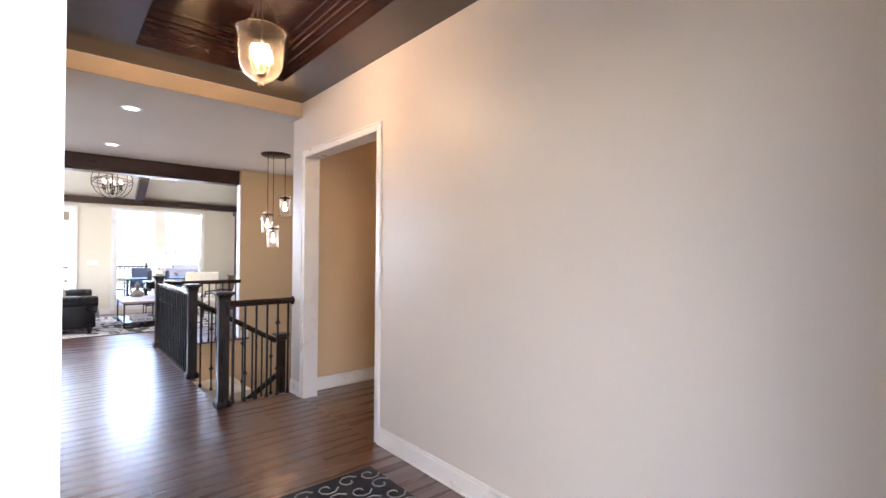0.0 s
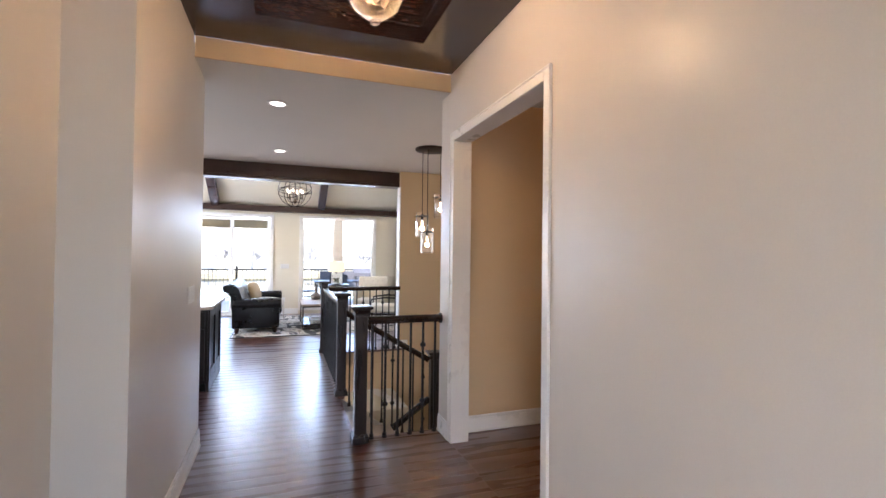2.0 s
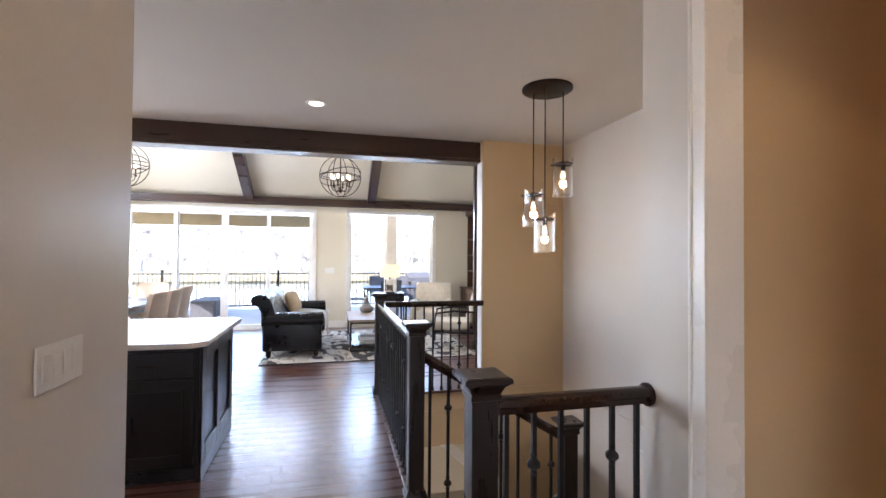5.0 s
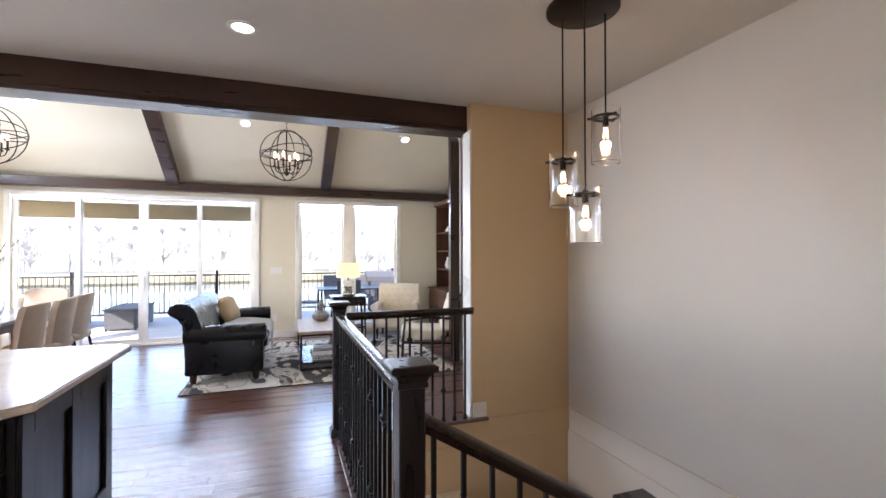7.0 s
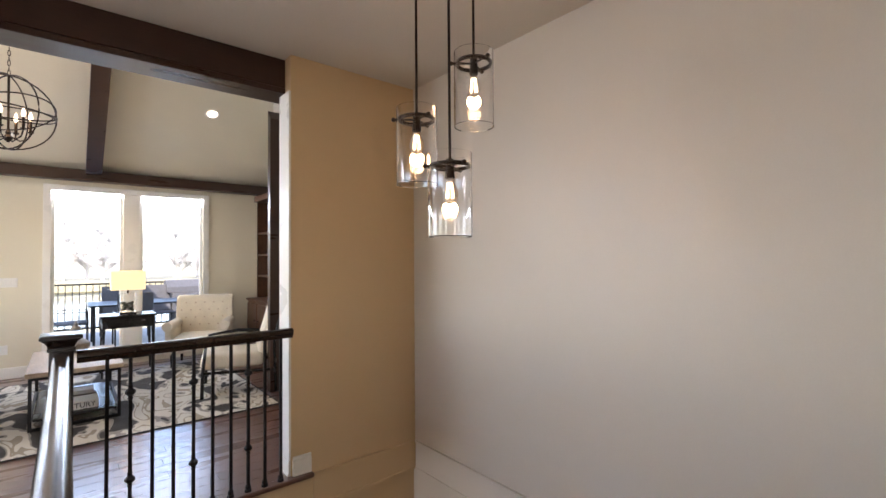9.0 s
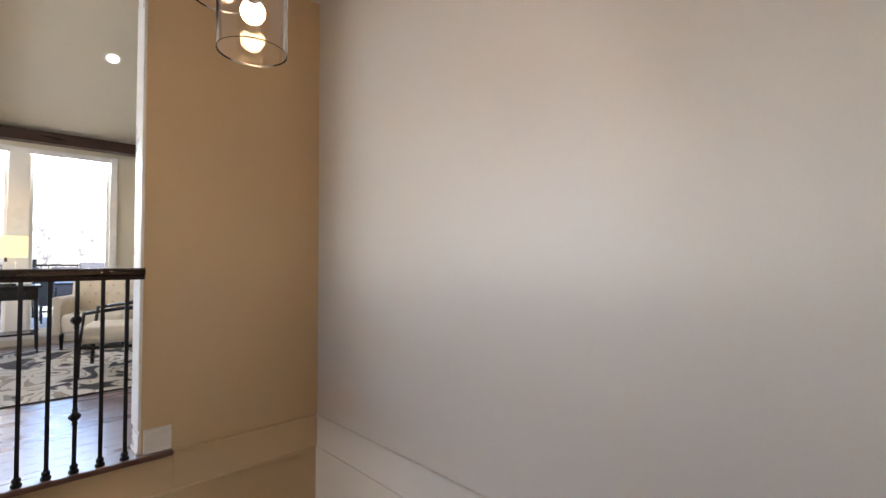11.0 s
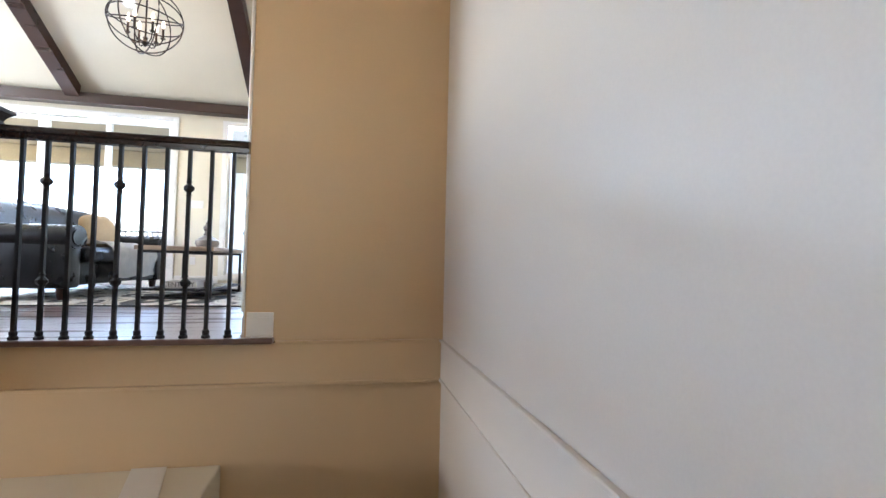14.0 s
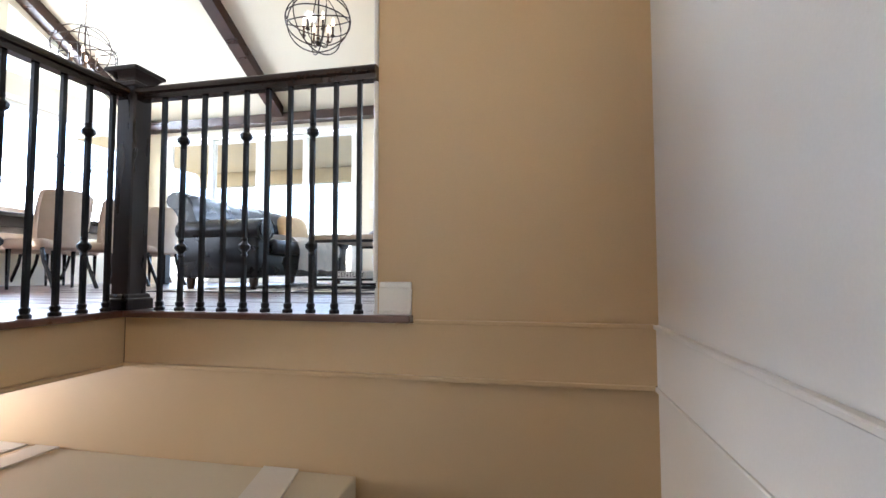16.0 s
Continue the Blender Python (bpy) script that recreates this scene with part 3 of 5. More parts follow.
part("landing", box(B(), 2.575, 3.72, 6.16, 7.30, -1.3, -1.08, 0.012, 2), M_CARPET, stairs)
for i in range(8):
    part("step", box(B(), 2.55 - 0.262 * (i + 1), 2.55 - 0.262 * i + 0.025, 6.12, 7.30, -1.08 - 0.18 * (i + 1) - 0.2, -1.08 - 0.18 * (i + 1), 0.015, 2), M_CARPET, stairs)
part("stringer", prism(B(), [(1.50, -0.03), (1.50, -0.45), (2.60, -1.25), (2.60, -0.82)], "y", 6.10, 6.12), M_TRIM, stairs, "white painted stringer board")
structure("basement_floor", box(B(), -0.5, 3.86, 4.74, 8.42, -3.0, -2.9), M_CARPET, "beige carpet at the foot of the stairs", "floor")
structure("stair_ledge", box(B(), -0.4, 2.60, 7.32, 8.298, -2.9, -0.635, 0.008, 2), M_CREAM, "cream painted ledge beside the lower stairs", "ledge")

# patches of sunlight on the ledge, built as thin white boards
for x0, x1, lean in ((0.74, 0.98, 0.0), (1.03, 1.16, 0.0), (2.20, 2.355, 0.24)):
    b = prism(B(), [(x0, 8.29), (x1, 8.29), (x1 + lean, 7.335), (x0 + lean, 7.335)], "z", -0.634, -0.626)
    trim("ledge_strip", b, "patch of sunlight on the ledge, built as a thin white board")

# ---- stair rails ----
def newel(at, h, base=-0.0, group="newel posts"):
    """A square newel with a plinth collar and a flared cap."""
    t = thing("newel_post", "square espresso-stained newel post with a flared cap", "newel post", pose(*at), group)
    part("post", box(B(), -0.048, 0.048, -0.048, 0.048, 0.004, h - 0.05, 0.006), M_NEWEL, t)
    d = math.sqrt(2)
    square = pose(0, 0, 0, 0, 0, 45)
    part("plinth", lathe(B(), [(w * d, z) for w, z in ((0.066, 0.004), (0.066, 0.045), (0.064, 0.052), (0.058, 0.056), (0.056, 0.068), (0.050, 0.074))], 4), M_NEWEL, t, at=square)
    prof = ((0.049, -0.085), (0.055, -0.082), (0.055, -0.066), (0.052, -0.062), (0.056, -0.050), (0.064, -0.036), (0.075, -0.026), (0.077, -0.022), (0.084, -0.021), (0.084, -0.007), (0.080, -0.003), (0.072, 0.0))
    part("cap", lathe(B(), [(w * d, h + z) for w, z in prof], 4), M_NEWEL, t, at=square)
    return t


newel((1.51, 4.83, 0), 1.09)
newel((1.51, 6.09, 0), 1.09)
newel((1.51, 8.29, 0), 1.09)
newel((2.556, 6.09, -0.90), 1.305)


def rail_profile(bm, p, q):
    """A moulded handrail from p to q."""
    p, q = Vector(p), Vector(q)
    side = (q - p).cross(Vector((0, 0, 1))).normalized()
    up = side.cross(q - p).normalized()
    prof = [(-0.022, -0.058), (0.022, -0.058), (0.024, -0.036), (0.034, -0.030), (0.034, -0.012), (0.026, -0.002), (0.010, 0.003), (-0.010, 0.003), (-0.026, -0.002), (-0.034, -0.012), (-0.034, -0.030), (-0.024, -0.036)]
    lo, hi = [bm.verts.new(p + side * u + up * v) for u, v in prof], [bm.verts.new(q + side * u + up * v) for u, v in prof]
    for i in range(len(prof)):
        k = (i + 1) % len(prof)
        bm.faces.new((lo[i], lo[k], hi[k], hi[i]))
    bm.faces.new(lo[::-1])
    bm.faces.new(hi)
    return bm


def baluster_mesh(h, knobs):
    b = box(B(), -0.0085, 0.0085, -0.0085, 0.0085, 0.0, h)
    lathe(b, [(0.021, 0.0), (0.021, 0.012), (0.014, 0.018), (0.017, 0.026), (0.017, 0.036), (0.009, 0.044)], 8)
    if knobs:
        for z in knobs:
            lathe(b, [(0.009, z - 0.042), (0.014, z - 0.034), (0.010, z - 0.026), (0.012, z - 0.020), (0.025, z - 0.007), (0.025, z + 0.007), (0.012, z + 0.020), (0.010, z + 0.026), (0.014, z + 0.034), (0.009, z + 0.042)], 8)
    bmesh.ops.recalc_face_normals(b, faces=b.faces)
    me = bpy.data.meshes.new("baluster")
    b.to_mesh(me)
    b.free()
    me.materials.append(M_IRON)
    return me


PLAIN, KNOBBED = baluster_mesh(0.945, None), baluster_mesh(0.945, (0.27, 0.74))


def railing(p, q, places, knob_at, top, label):
    """A handrail from p to q, with balusters that stand at the given places, each (x, y, z)."""
    t = thing("stair_railing", label, "railing", group="stair railings")
    part("handrail", rail_profile(B(), p, q), M_RAIL, t, "glossy espresso-stained handrail", smooth=True)
    for i, at in enumerate(places):
        o = new("baluster", KNOBBED if i % 3 == knob_at else PLAIN)
        o.parent, o.location = t, at
    return t


IRONLABEL = "dark wooden handrail on black iron balusters with knuckles"
railing((1.57, 8.265, 0.995), (2.69, 8.265, 0.995), [(1.696 + 0.1022 * i, 8.265, 0.004) for i in range(10)], 1, 0.995, IRONLABEL)
railing((1.51, 6.15, 0.995), (1.51, 8.23, 0.995), [(1.51, 8.181 - 0.104 * i, 0.004) for i in range(20)], 1, 0.995, IRONLABEL)
railing((1.57, 4.85, 0.995), (2.20, 4.85, 0.995), [(1.61 + 0.1075 * i, 4.85, 0.004) for i in range(6)], 1, 0.995, IRONLABEL)
slope = [(1.60 + 0.118 * i, 6.085, 0.88 - 0.60 * (0.118 * i + 0.03) - 0.985) for i in range(8)]
railing((1.565, 6.085, 0.90), (2.50, 6.085, 0.90 - 0.60 * 0.935), slope, 1, 0.9, "sloping " + IRONLABEL)
slope = [(2.44 - 0.118 * i, 6.13, -0.14 - 0.68 * (0.118 * i + 0.06) - 0.99) for i in range(12)]
railing((2.50, 6.13, -0.12), (1.05, 6.13, -0.12 - 0.68 * 1.45), slope, 1, 0.9, "lower sloping " + IRONLABEL)
b = lathe(B(), [(0.045, 0), (0.045, 0.012), (0.035, 0.018)], 14)
tagged(part("rail_rosette", b, M_RAIL, at=pose(2.2, 4.85, 0.965, 0, -90, 0)), "dark wooden rosette where the rail meets the wall", "rosette")

# ---- ceiling lights ----
def downlight(at, tilt=0.0, power=16, aim=None):
    t = thing("recessed_light", "lit round recessed downlight with white trim ring", "recessed light", pose(*at, rx=tilt), "recessed lights")
    part("trim_ring", lathe(B(), [(0.062, -0.001), (0.066, -0.006), (0.088, -0.006), (0.092, -0.001)], 28, close=True), M_TRIM, t, smooth=True)
    part("lens", lathe(B(), [(0.062, -0.003), (0.058, -0.006), (0.02, -0.007)], 24), M_CANLIT, t, "glowing frosted lens")
    if power:
        can_beam((at[0], at[1], at[2] - 0.03), power)


for x, y in ((0.84, 5.5), (0.845, 7.48), (-1.35, 5.55), (-1.35, 7.5)):
    downlight((x, y, CEIL), power=0.3)
for x, y in ((-1.95, 11.65), (0.55, 11.7), (2.98, 11.75)):
    downlight((x, y, EAVE + PITCH * (YF - y) - 0.002), tilt=-math.degrees(math.atan(PITCH)), power=0.5)
# unseen downlight added to warm the side hall; the bulb fills its dark ceiling
downlight((3.0, 3.0, CEIL), power=0)
can_beam((3.0, 3.0, 2.82), 0.8, (1.0, 0.55, 0.25))
bulb_light((3.0, 3.0, 2.78), 0.5, 0.05, (1.0, 0.58, 0.28))
downlight((0.75, 7.75, -0.241), power=2.2)


def orb_chandelier(at, ceiling_z):
    """Globe of iron hoops round a six-candle cluster, on a chain."""
    t = thing("orb_chandelier", "black iron orb chandelier with six lit candle bulbs", "chandelier", pose(*at), "orb chandeliers")
    R = 0.33
    for k, (rx, rz) in enumerate(((90, 10), (90, 70), (90, 130), (22, 0), (-20, 40), (4, 80))):
        m = Euler((radians(rx), 0, radians(rz))).to_matrix()
        r = R * (1 if k != 5 else 0.985)
        part("hoop", tube(B(), [m @ Vector((r * math.cos(a), r * math.sin(a), 0)) for a in (2 * math.pi * j / 40 for j in range(40))], 0.0065, 6, True), M_BRONZE, t, smooth=True)
    part("stem", rod(B(), (0, 0, -0.20), (0, 0, R), 0.009), M_BRONZE, t)
    part("hub", lathe(B(), [(0.006, -0.27), (0.026, -0.25), (0.034, -0.225), (0.016, -0.20), (0.022, -0.18), (0.008, -0.16)], 14), M_BRONZE, t, smooth=True)
    for j in range(6):
        a = j * math.pi / 3 + 0.25
        c, s = math.cos(a), math.sin(a)
        arm = tube(B(), [(0.02 * c, 0.02 * s, -0.22), (0.08 * c, 0.08 * s, -0.245), (0.13 * c, 0.13 * s, -0.22), (0.15 * c, 0.15 * s, -0.16)], 0.006)
        rod(arm, (0.15 * c, 0.15 * s, -0.16), (0.15 * c, 0.15 * s, -0.05), 0.011)
        lathe(arm, [(0.012, -0.165), (0.024, -0.155), (0.024, -0.15)], 10, (0.15 * c, 0.15 * s, 0))
        p = part("arm", arm, M_BRONZE, t)
        part("bulb", lathe(B(), [(0.006, -0.05), (0.014, -0.03), (0.016, -0.012), (0.009, 0.018), (0.003, 0.035)], 10, (0.15 * c, 0.15 * s, 0)), M_CANDLE, p, "lit candle bulb", smooth=True)
    n = int((ceiling_z - at[2] - R) / 0.045)
    b = B()
    for j in range(n):
        z = R + 0.045 * j + 0.02
        pts = [(0.010 * math.cos(a), 0, z + 0.028 * math.sin(a)) for a in (2 * math.pi * i / 8 for i in range(8))]
        tube(b, [(0, x, z2) if j % 2 else (x, 0, z2) for x, _, z2 in pts], 0.003, 4, True)
    part("chain", b, M_BRONZE, t)
    part("canopy", lathe(B(), [(0.065, ceiling_z - at[2]), (0.065, ceiling_z - at[2] - 0.01), (0.03, ceiling_z - at[2] - 0.035)], 18), M_BRONZE, t, smooth=True)
    bulb_light((at[0], at[1], at[2] + 0.02), 0.8, 0.15)


orb_chandelier((1.115, 10.81, 2.785), RIDGE_Z - 0.005)
orb_chandelier((-2.03, 10.95, 2.83), RIDGE_Z - 0.09)

# three clear cylinders hanging from one round canopy
t = thing("cluster_pendant", "cluster pendant of three clear glass cylinders on a round bronze canopy", "pendant light", pose(2.66, 6.62, CEIL))
part("canopy", lathe(B(), [(0.20, 0.0), (0.20, -0.018), (0.185, -0.028), (0.02, -0.032)], 36), M_BRONZE, t, smooth=True)
for dx, dy, bottom in ((0.12, -0.04, 1.985), (-0.085, 0.07, 1.745), (-0.075, -0.115, 1.535)):
    top = bottom - CEIL + 0.30
    cage = part("shade_fitting", tube(B(), [(dx + 0.068 * math.cos(a), dy + 0.068 * math.sin(a), top - 0.045) for a in (2 * math.pi * j / 24 for j in range(24))], 0.008, 6, True), M_BRONZE, t, "bronze ring holding the glass")
    b = rod(B(), (dx, dy, -0.03), (dx, dy, top - 0.02), 0.005)
    rod(b, (dx, dy, top - 0.02), (dx, dy, top - 0.09), 0.014, 0.018, 12)
    for j in range(3):
        a = 2 * math.pi * j / 3 + 0.4
        rod(b, (dx, dy, top - 0.045), (dx + 0.088 * math.cos(a), dy + 0.088 * math.sin(a), top - 0.045), 0.0045)
        lathe(b, [(0.004, -0.008), (0.009, -0.004), (0.009, 0.004), (0.004, 0.008)], 8, (dx + 0.09 * math.cos(a), dy + 0.09 * math.sin(a), top - 0.045))
    part("stem", b, M_BRONZE, t, smooth=True)
    sh = part("glass_cylinder", lathe(B(), [(0.080, top - 0.30), (0.0806, top - 0.15), (0.080, top), (0.0765, top), (0.0772, top - 0.16), (0.0765, top - 0.297)], 40, (dx, dy, 0), close=True), M_GLASS, t, "clear glass cylinder shade", smooth=True)
    sh.visible_shadow = False
    bl = part("bulb", lathe(B(), [(0.012, top - 0.09), (0.016, top - 0.105), (0.028, top - 0.135), (0.030, top - 0.150), (0.024, top - 0.170), (0.006, top - 0.182)], 16, (dx, dy, 0)), M_BULB, t, "clear filament bulb", smooth=True)
    bl.visible_shadow = False
    b = B()
    for j in range(6):
        a = j * math.pi / 3
        rod(b, (dx + 0.008 * math.cos(a), dy + 0.008 * math.sin(a), top - 0.105), (dx + 0.014 * math.cos(a + 0.5), dy + 0.014 * math.sin(a + 0.5), top - 0.160), 0.0014, n=5)
    part("filament", b, M_FILAMENT, t, "glowing filament")
    bulb_light((2.66 + dx, 6.62 + dy, CEIL + top - 0.2), 0.16, 0.03, (1.0, 0.62, 0.30))

# bell jar lantern in the foyer tray
t = thing("bell_pendant", "seeded glass bell jar pendant with lit candle bulbs", "pendant light", pose(1.285, 3.2, 2.55))
jar = part("glass_bell", lathe(B(), [(0.012, 0.02), (0.055, 0.035), (0.105, 0.075), (0.130, 0.13), (0.138, 0.20), (0.138, 0.335), (0.155, 0.352), (0.150, 0.356), (0.134, 0.338), (0.134, 0.20), (0.126, 0.132), (0.102, 0.08), (0.052, 0.04), (0.012, 0.026)], 40, close=True), M_SEEDED, t, "amber tinted seeded glass bell", smooth=True)
jar.visible_shadow = False
part("finial", lathe(B(), [(0.008, -0.012), (0.020, 0.0), (0.022, 0.012), (0.012, 0.024)], 16), M_SEEDED, t, "glass finial", smooth=True)
b = lathe(B(), [(0.01, 0.055), (0.03, 0.07), (0.012, 0.085), (0.010, 0.11)], 12)
rod(b, (0, 0, 0.1), (0, 0, 0.66), 0.006)
for j in range(4):
    a = j * math.pi / 2 + 0.3
    c, s = math.cos(a), math.sin(a)
    tube(b, [(0.01 * c, 0.01 * s, 0.09), (0.045 * c, 0.045 * s, 0.08), (0.06 * c, 0.06 * s, 0.11)], 0.005)
    rod(b, (0.06 * c, 0.06 * s, 0.105), (0.06 * c, 0.06 * s, 0.16), 0.010)
part("candle_cluster", b, M_BRONZE, t, "dark bronze candle arms")
for j in range(4):
    a = j * math.pi / 2 + 0.3
    part("bulb", lathe(B(), [(0.006, 0.16), (0.015, 0.18), (0.017, 0.20), (0.008, 0.235), (0.002, 0.25)], 10, (0.06 * math.cos(a), 0.06 * math.sin(a), 0)), M_BELLBULB, t, "lit candle bulb", smooth=True)
for j in range(3):
    a = 2 * math.pi * j / 3
    b = B()
    for i in range(16):
        f0 = i / 16
        p = Vector((0.145 * math.cos(a), 0.145 * math.sin(a), 0.35)).lerp(Vector((0.015, 0, 0.64)), f0 + 0.03)
        tube(b, [p + Vector((0.007 * math.cos(q), 0, 0.011 * math.sin(q))) for q in (2 * math.pi * k / 6 for k in range(6))], 0.002, 4, True)
    part("chain", b, M_BRONZE, t)
part("canopy", lathe(B(), [(0.07, 0.75), (0.07, 0.735), (0.02, 0.70), (0.008, 0.64)], 20), M_BRONZE, t, smooth=True)
bulb_light((1.285, 3.2, 2.76), 2.8, 0.06, (1.0, 0.66, 0.34))


# ---- hall and kitchen ----
def switch_plate(at, w, gangs, label):
    """A plate on a wall that looks along local -y."""
    t = thing("switch_plate", label, "light switch", at)
    part("plate", box(B(), -w / 2, w / 2, -0.006, 0, -0.058, 0.058, 0.003), M_SWITCH, t)
    for i in range(gangs):
        x = (i - (gangs - 1) / 2) * 0.046
        part("rocker", box(B(), x - 0.016, x + 0.016, -0.010, -0.005, -0.033, 0.033, 0.002), M_SWITCH, t)
    return t


switch_plate(pose(0.311, 4.71, 1.21, 0, 0, 90), 0.21, 4, "white four-gang rocker switch plate on the hall wall")
switch_plate(pose(0.95, YF - 0.001, 1.19), 0.20, 4, "white rocker switch plate on the cream wall")
switch_plate(pose(0.93, YF - 0.001, 0.36), 0.075, 1, "white wall socket near the floor")

isl = thing("kitchen_island", "espresso-stained kitchen island cabinet with panelled end", "kitchen island", pose(0.16, 6.60, 0))
part("body", box(B(), -2.3, 0, 0, 0.93, 0.10, 0.885, 0.003), M_CAB, isl)
part("toe_kick", box(B(), -2.28, -0.004, 0.05, 0.925, 0.002, 0.10), M_BLACK, isl)
part("end_base", box(B(), -0.02, 0.016, 0.0, 0.935, 0.002, 0.11, 0.004), M_CAB, isl)
for y0, y1 in ((0.0, 0.09), (0.42, 0.51), (0.84, 0.93)):
    part("end_stile", box(B(), 0.001, 0.018, y0, y1, 0.111, 0.885, 0.003), M_CAB, isl)
for y0, y1 in ((0.091, 0.419), (0.511, 0.839)):
    for z0, z1 in ((0.79, 0.885), (0.111, 0.22)):
        part("end_rail", box(B(), 0.001, 0.018, y0, y1, z0, z1, 0.003), M_CAB, isl)
for i in range(4):
    x1 = -0.03 - 0.56 * i
    dr = part("drawer", box(B(), x1 - 0.53, x1, -0.020, -0.001, 0.70, 0.865, 0.004), M_CAB, isl)
    part("handle", box(B(), x1 - 0.33, x1 - 0.20, -0.045, -0.036, 0.775, 0.787, 0.003), M_BRONZE, dr)
    b = box(B(), x1 - 0.53, x1, -0.014, -0.001, 0.13, 0.68, 0.003)
    for u0, u1, v0, v1 in ((x1 - 0.53, x1 - 0.46, 0.13, 0.68), (x1 - 0.07, x1, 0.13, 0.68), (x1 - 0.46, x1 - 0.07, 0.61, 0.68), (x1 - 0.46, x1 - 0.07, 0.13, 0.20)):
        box(b, u0, u1, -0.024, -0.014, v0, v1, 0.003)
    dr = part("cabinet_door", b, M_CAB, isl)
    part("handle", box(B(), x1 - 0.055, x1 - 0.043, -0.05, -0.038, 0.50, 0.62, 0.003), M_BRONZE, dr)
b = prism(B(), [(-2.35, 6.555), (0.13, 6.555), (0.205, 6.63), (0.205, 7.76), (0.13, 7.86), (-2.35, 7.86)], "z", 0.887, 0.922)
bmesh.ops.bevel(b, geom=b.edges[:], offset=0.006, segments=2, affect="EDGES")
tagged(part("countertop", b, M_STONE_TOP), "pale polished stone countertop with clipped corner on the island", "countertop")
b = lathe(B(), [(0.11, 0.0), (0.15, 0.012), (0.155, 0.018), (0.11, 0.012)], 26)
tagged(part("serving_plate", b, M_TOPWOOD, at=pose(-0.62, 6.92, 0.922)), "shallow brown wooden plate on the island", "plate")

# entry rug with a scroll pattern
rug = thing("entry_rug", "black flat-woven rug with grey scroll lines", "rug", pose(1.35, 1.75, 0.001))
part("field", box(B(), -0.60, 0.60, -1.15, 1.15, 0, 0.010, 0.004), M_MAT_FIELD, rug)
b = B()
for i in range(8):
    for j in range(15):
        cx, cy, s = -0.525 + 0.15 * i, -1.05 + 0.15 * j, 1 if (i + j) % 2 else -1
        pts = [(cx + 0.06 * math.cos(a * s) * (0.35 + a / 7), cy + 0.06 * math.sin(a * s) * (0.35 + a / 7), 0.0105) for a in (0.75 * k for k in range(9))]
        tube(b, pts, 0.0055, 4)
o = part("scroll_lines", b, M_MAT_LINE, rug, "grey scroll lines")
o["kind"] = "stuff"

# ---- great room furniture ----
rug = thing("area_rug", "cream and charcoal leaf-patterned area rug", "rug", pose(1.62, 11.2, 0.001))
part("woven_field", box(B(), -1.56, 1.56, -1.33, 1.33, 0.0, 0.012, 0.005), M_RUG, rug)
b = B()
for x0, x1, y0, y1 in ((-1.575, 1.575, -1.345, -1.33), (-1.575, 1.575, 1.33, 1.345), (-1.575, -1.56, -1.33, 1.33), (1.56, 1.575, -1.33, 1.33)):
    box(b, x0, x1, y0, y1, 0, 0.010, 0.003)
part("binding", b, M_INK, rug, "dark bound edge")


def cushion(x0, x1, y0, y1, z0, z1, r=0.05, puff=0.02):
    """A rounded cushion, fuller in the middle of its top."""
    b = box(B(), x0, x1, y0, y1, z0, z1, r, 4)
    for v in b.verts:
        if v.co.z > (z0 + z1) / 2:
            u, w = (v.co.x - x0) / (x1 - x0), (v.co.y - y0) / (y1 - y0)
            v.co.z += puff * 16 * u * (1 - u) * w * (1 - w)
    return b


sofa = thing("leather_sofa", "black leather rolled-arm sofa on turned wooden feet", "sofa", pose(-0.02, 10.18, 0.013))
W, L = 0.92, 2.02
part("base", box(B(), 0.10, W - 0.06, 0.08, L - 0.08, 0.12, 0.34, 0.03, 3), M_LEATHER, sofa, smooth=True)
for y0 in (0.0, L - 0.24):
    b = box(B(), 0.06, W - 0.04, y0 + 0.02, y0 + 0.22, 0.10, 0.55, 0.03, 3)
    prof = [(y0 + 0.12 + 0.135 * math.cos(a), 0.545 + 0.105 * math.sin(a)) for a in (2 * math.pi * j / 18 for j in range(18))]
    prism(b, prof, "x", 0.05, W - 0.02)
    arm = part("arm", b, M_LEATHER, sofa, smooth=True)
    part("arm_front", prism(B(), [(y0 + 0.12 + 0.10 * math.cos(a), 0.545 + 0.075 * math.sin(a)) for a in (2 * math.pi * j / 18 for j in range(18))], "x", W - 0.02, W - 0.008), M_LEATHER, arm)
# back with a scrolled top that leans outwards
prof = [(0.22, 0.30), (0.30, 0.45), (0.20, 0.74), (0.17, 0.83), (0.10, 0.90), (0.0, 0.92), (-0.085, 0.885), (-0.11, 0.82), (-0.07, 0.77), (0.0, 0.75), (0.05, 0.68), (0.06, 0.30)]
b = prism(B(), prof, "y", 0.03, L - 0.03)
bmesh.ops.bevel(b, geom=[e for e in b.edges], offset=0.012, segments=2, affect="EDGES")
part("backrest", b, M_LEATHER, sofa, smooth=True)
for i in range(3):
    y0 = 0.25 + i * 0.508
    part("seat_cushion", cushion(0.24, W, y0, y0 + 0.50, 0.33, 0.47, 0.045), M_LEATHER, sofa, smooth=True)
for x in (0.14, W - 0.12):
    for y in (0.10, L - 0.12):
        part("foot", lathe(B(), [(0.025, 0.0), (0.035, 0.03), (0.042, 0.10), (0.038, 0.125)], 14, (x, y, 0)), M_BEAM, sofa, "dark turned wooden foot", smooth=True)
